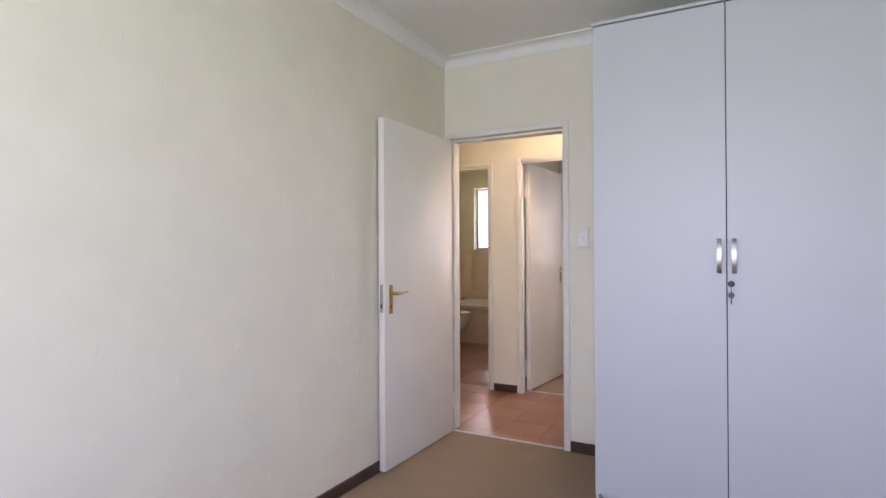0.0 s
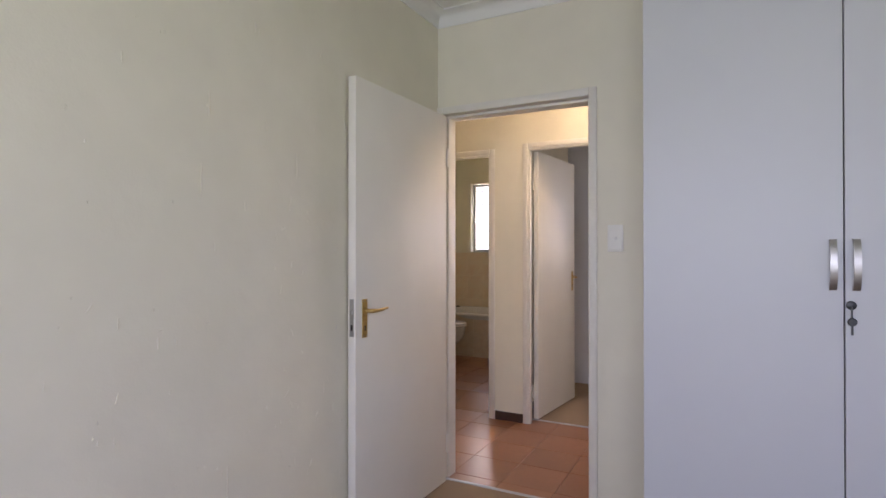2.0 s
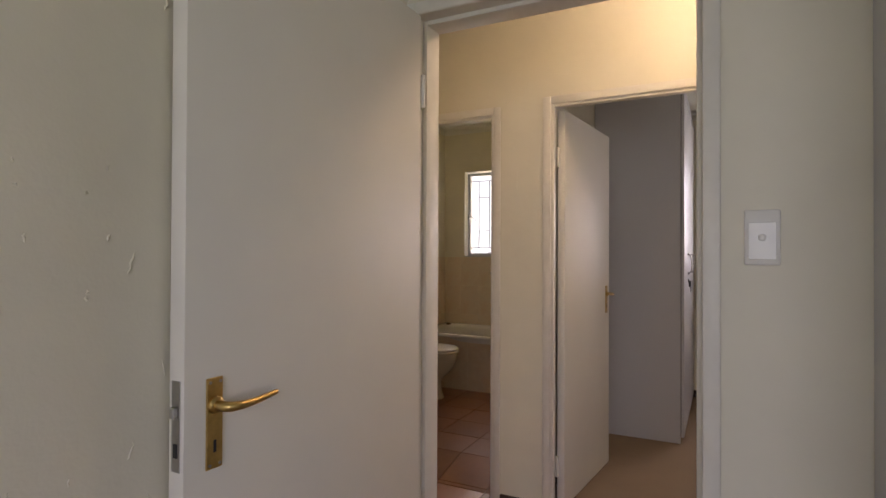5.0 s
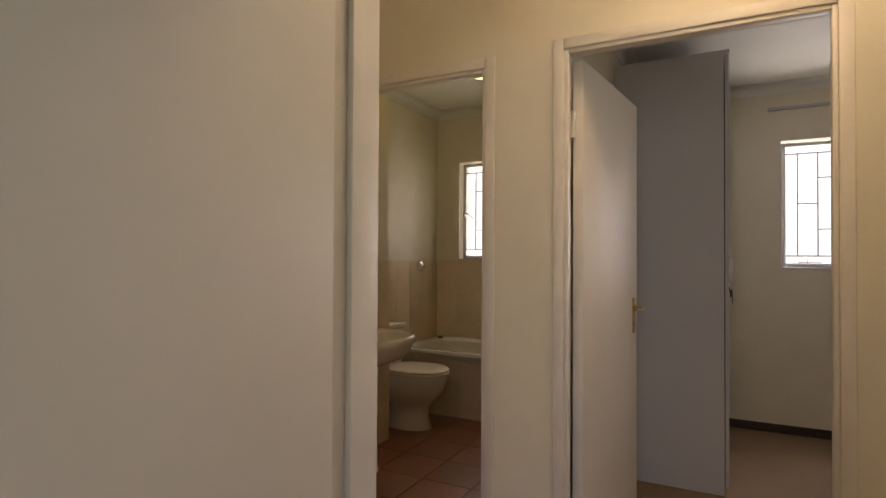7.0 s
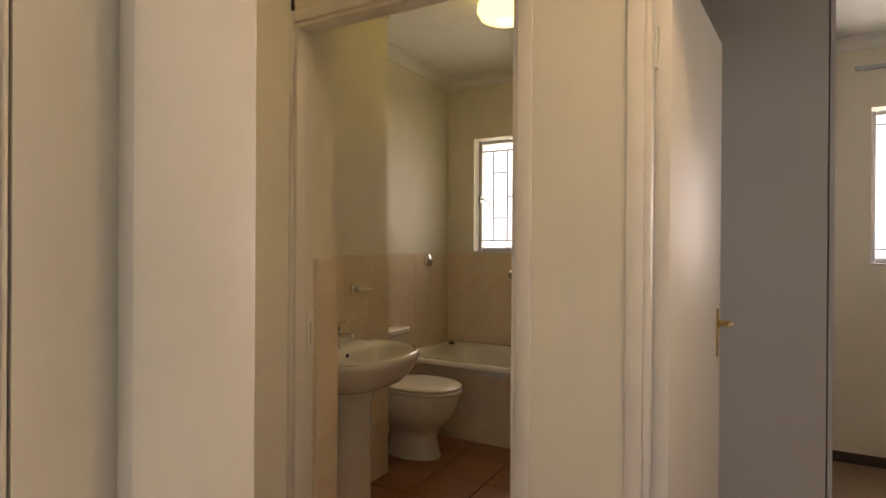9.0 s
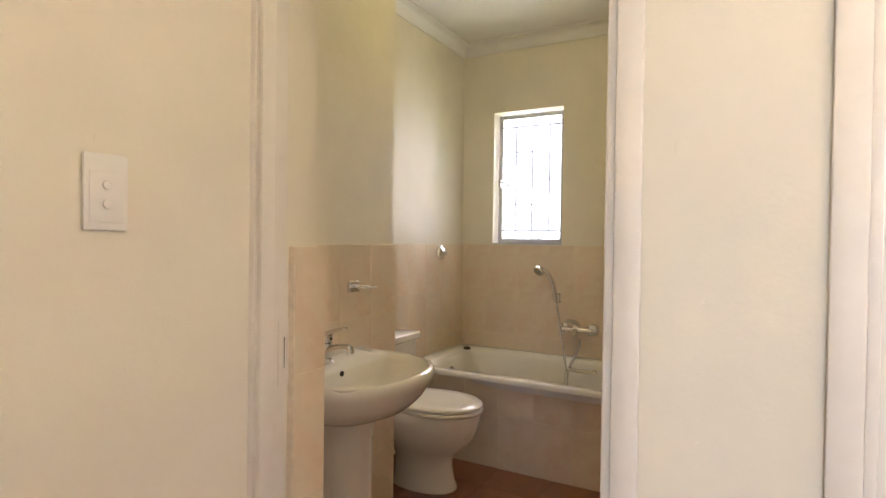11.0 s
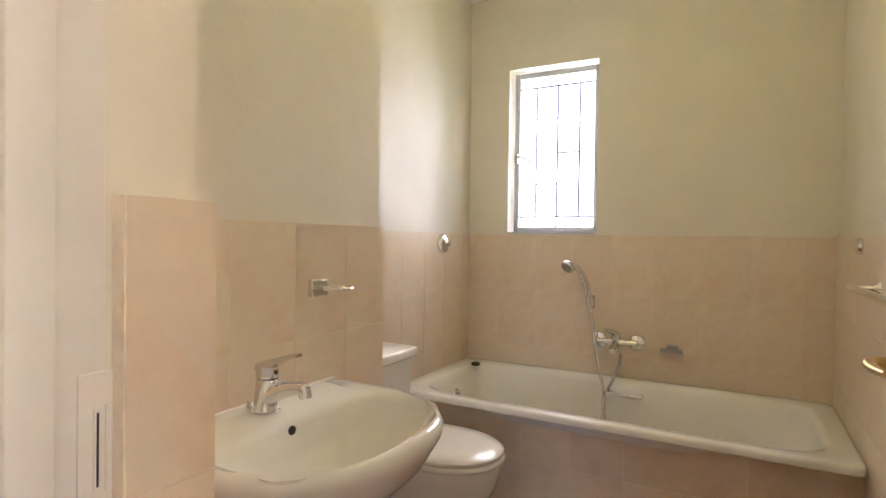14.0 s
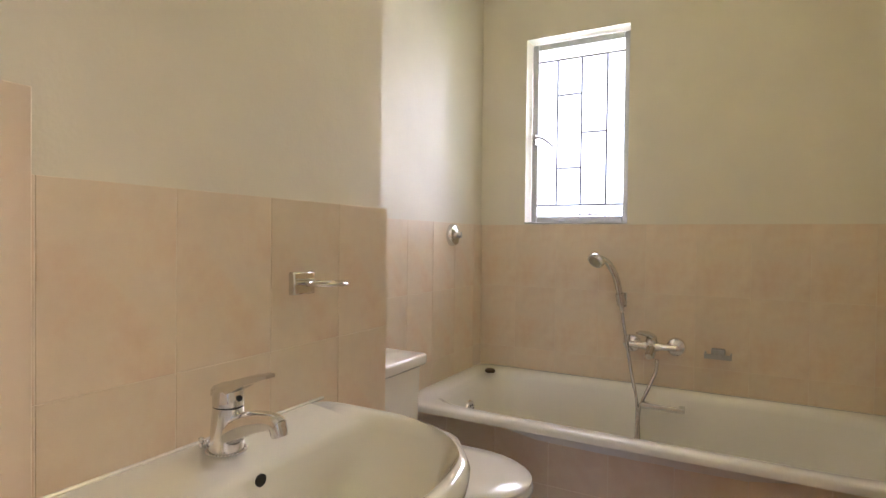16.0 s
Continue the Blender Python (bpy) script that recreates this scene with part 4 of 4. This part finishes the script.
# ---- tiles ----
def tile_grid(parent, u_lines, v_lines, place, mat, joint=0.0014, thick=0.011, bevel=0.0006, name="tile", jitter=0.0003):
    """Tiles between the given lines; place maps (u, v, out) to the world; alike tiles share a mesh."""
    meshes = {}
    inv = parent.matrix_world.inverted() if parent.parent is None else Matrix()
    for u0, u1 in zip(u_lines, u_lines[1:]):
        for v0, v1 in zip(v_lines, v_lines[1:]):
            w, h = u1 - u0 - joint, v1 - v0 - joint
            key = (round(w, 4), round(h, 4))
            if key not in meshes:
                bm = bmesh.new()
                o, q = Vector(place(0, 0, 0)), []
                ex, ey, ez = Vector(place(1, 0, 0)) - o, Vector(place(0, 1, 0)) - o, Vector(place(0, 0, 1)) - o
                rings = []
                for d, s in ((-thick, 0.0), (-bevel, 0.0), (0.0, bevel)):
                    rings.append([ex * a + ey * b + ez * d for a, b in ((-w / 2 + s, -h / 2 + s), (w / 2 - s, -h / 2 + s), (w / 2 - s, h / 2 - s), (-w / 2 + s, h / 2 - s))])
                loft(bm, rings, False, True)
                bmesh.ops.recalc_face_normals(bm, faces=bm.faces)
                if ez.dot(bm.faces[-1].normal if len(bm.faces) and not bm.faces.ensure_lookup_table() else ez) < 0:
                    bmesh.ops.reverse_faces(bm, faces=bm.faces)
                me = bpy.data.meshes.new(name)
                bm.to_mesh(me)
                bm.free()
                me.materials.append(mat)
                meshes[key] = me
            ob = new(name, meshes[key])
            ob.parent = parent
            ob.location = Vector(place((u0 + u1) / 2, (v0 + v1) / 2, random.uniform(-jitter, jitter))) - parent.location
    return parent


def lines(a, b, start, pitch):
    """Grid lines from a to b that include start + k * pitch."""
    k = math.ceil((a + 0.02 - start) / pitch)
    out = [a]
    while start + k * pitch < b - 0.02:
        out.append(start + k * pitch)
        k += 1
    return out + [b]


ROWS = [0.074 + 0.30 * k for k in range(5)]


def backing(name, bm, label):
    return structure(name, bm, M_WGROUT, label)


t1 = backing("wall_tiling_window", boxes((REC, -0.057, YW + 0.0009, YW + 0.012, 0.5, 1.273)), "beige marbled wall tiles in portrait format")
tile_grid(t1, lines(REC, -0.057, -1.376, 0.2013), [0.50, 0.674, 0.974, 1.274], lambda u, v, d: (u, YW - d, v), M_TILE)
t2 = backing("wall_tiling_toilet", boxes((-1.773, REC - 0.0009, 2.483, YW + 0.003, 0, 1.273)), "beige marbled wall tiles in portrait format")
tile_grid(t2, lines(2.376, YW, 3.057, 0.2013), ROWS, lambda u, v, d: (REC + d, u, v), M_TILE)
t3 = backing("wall_tiling_basin", boxes((-1.407, -1.3959, 1.366, 2.387, 0, 1.273)), "beige marbled wall tiles in portrait format")
tile_grid(t3, lines(1.379, 2.388, 2.199, 0.2013), ROWS, lambda u, v, d: (-1.395 + d, u, v), M_TILE)
t4 = backing("wall_tiling_return", boxes((-1.761, -1.395, 2.376, 2.3867, 0, 1.273)), "beige marbled wall tiles in portrait format")
tile_grid(t4, lines(-1.761, -1.395, -1.60, 0.2013), ROWS, lambda u, v, d: (u, 2.388 + d, v), M_TILE)
t5 = backing("wall_tiling_stub", boxes((-0.940, -0.9193, YB1 + 0.01, 1.3760, 0, 1.273)), "beige marbled wall tiles beside the door frame")
tile_grid(t5, [YB1 + 0.011, 1.379], ROWS, lambda u, v, d: (-0.918 + d, u, v), M_TILE)
t6 = backing("wall_tiling_stub_face", boxes((-1.395, -0.9405, 1.366, 1.3767, 0, 1.273)), "beige marbled wall tiles in portrait format")
tile_grid(t6, lines(-1.395, -0.932, -1.12, 0.2013), ROWS, lambda u, v, d: (u, 1.378 + d, v), M_TILE)
t7 = backing("wall_tiling_partition", boxes((-0.0557, -0.046, YB1 + 0.01, YW, 0, 1.273)), "beige marbled wall tiles in portrait format")
tile_grid(t7, lines(YB1 + 0.01, YW, 3.057, 0.2013), ROWS, lambda u, v, d: (-0.057 - d, u, v), M_TILE)
for u0, u1 in zip(lines(-1.761, -0.057, -1.376, 0.2013), lines(-1.761, -0.057, -1.376, 0.2013)[1:]):
    for v0, v1 in ((FB, 0.35), (0.35, 0.553)):
        bm = boxes((u0 + 0.0009, u1 - 0.0009, 3.0565 + random.uniform(-0.0004, 0.0004), 3.062, v0 + 0.0009, v1 - 0.0009), bevel=0.0007)
        bm.transform(bi)
        part("tile", bm, M_TILE, panel)

tile_grid(floor_hall, lines(-0.955, 3.73, 0.035, 0.30), [0.034, 0.12, 0.42, 0.72, 1.02, 1.288], lambda u, v, d: (u, v, d), M_TERRA, joint=0.004, thick=0.02, bevel=0.0012, name="floor_tile", jitter=0.0008)
tile_grid(floor_ramp, lines(-1.395, -0.046, 0.035, 0.30), [RY0, 1.32, RY1], lambda u, v, d: (u, v, (v - RY0) / (RY1 - RY0) * FB + d), M_TERRA, joint=0.004, thick=0.02, bevel=0.0012, name="floor_tile", jitter=0.0)
tile_grid(floor_bath, lines(-1.773, -0.046, 0.035, 0.30), lines(RY1, 3.09, 1.32, 0.30), lambda u, v, d: (u, v, d + FB), M_TERRA, joint=0.004, thick=0.02, bevel=0.0012, name="floor_tile", jitter=0.0008)
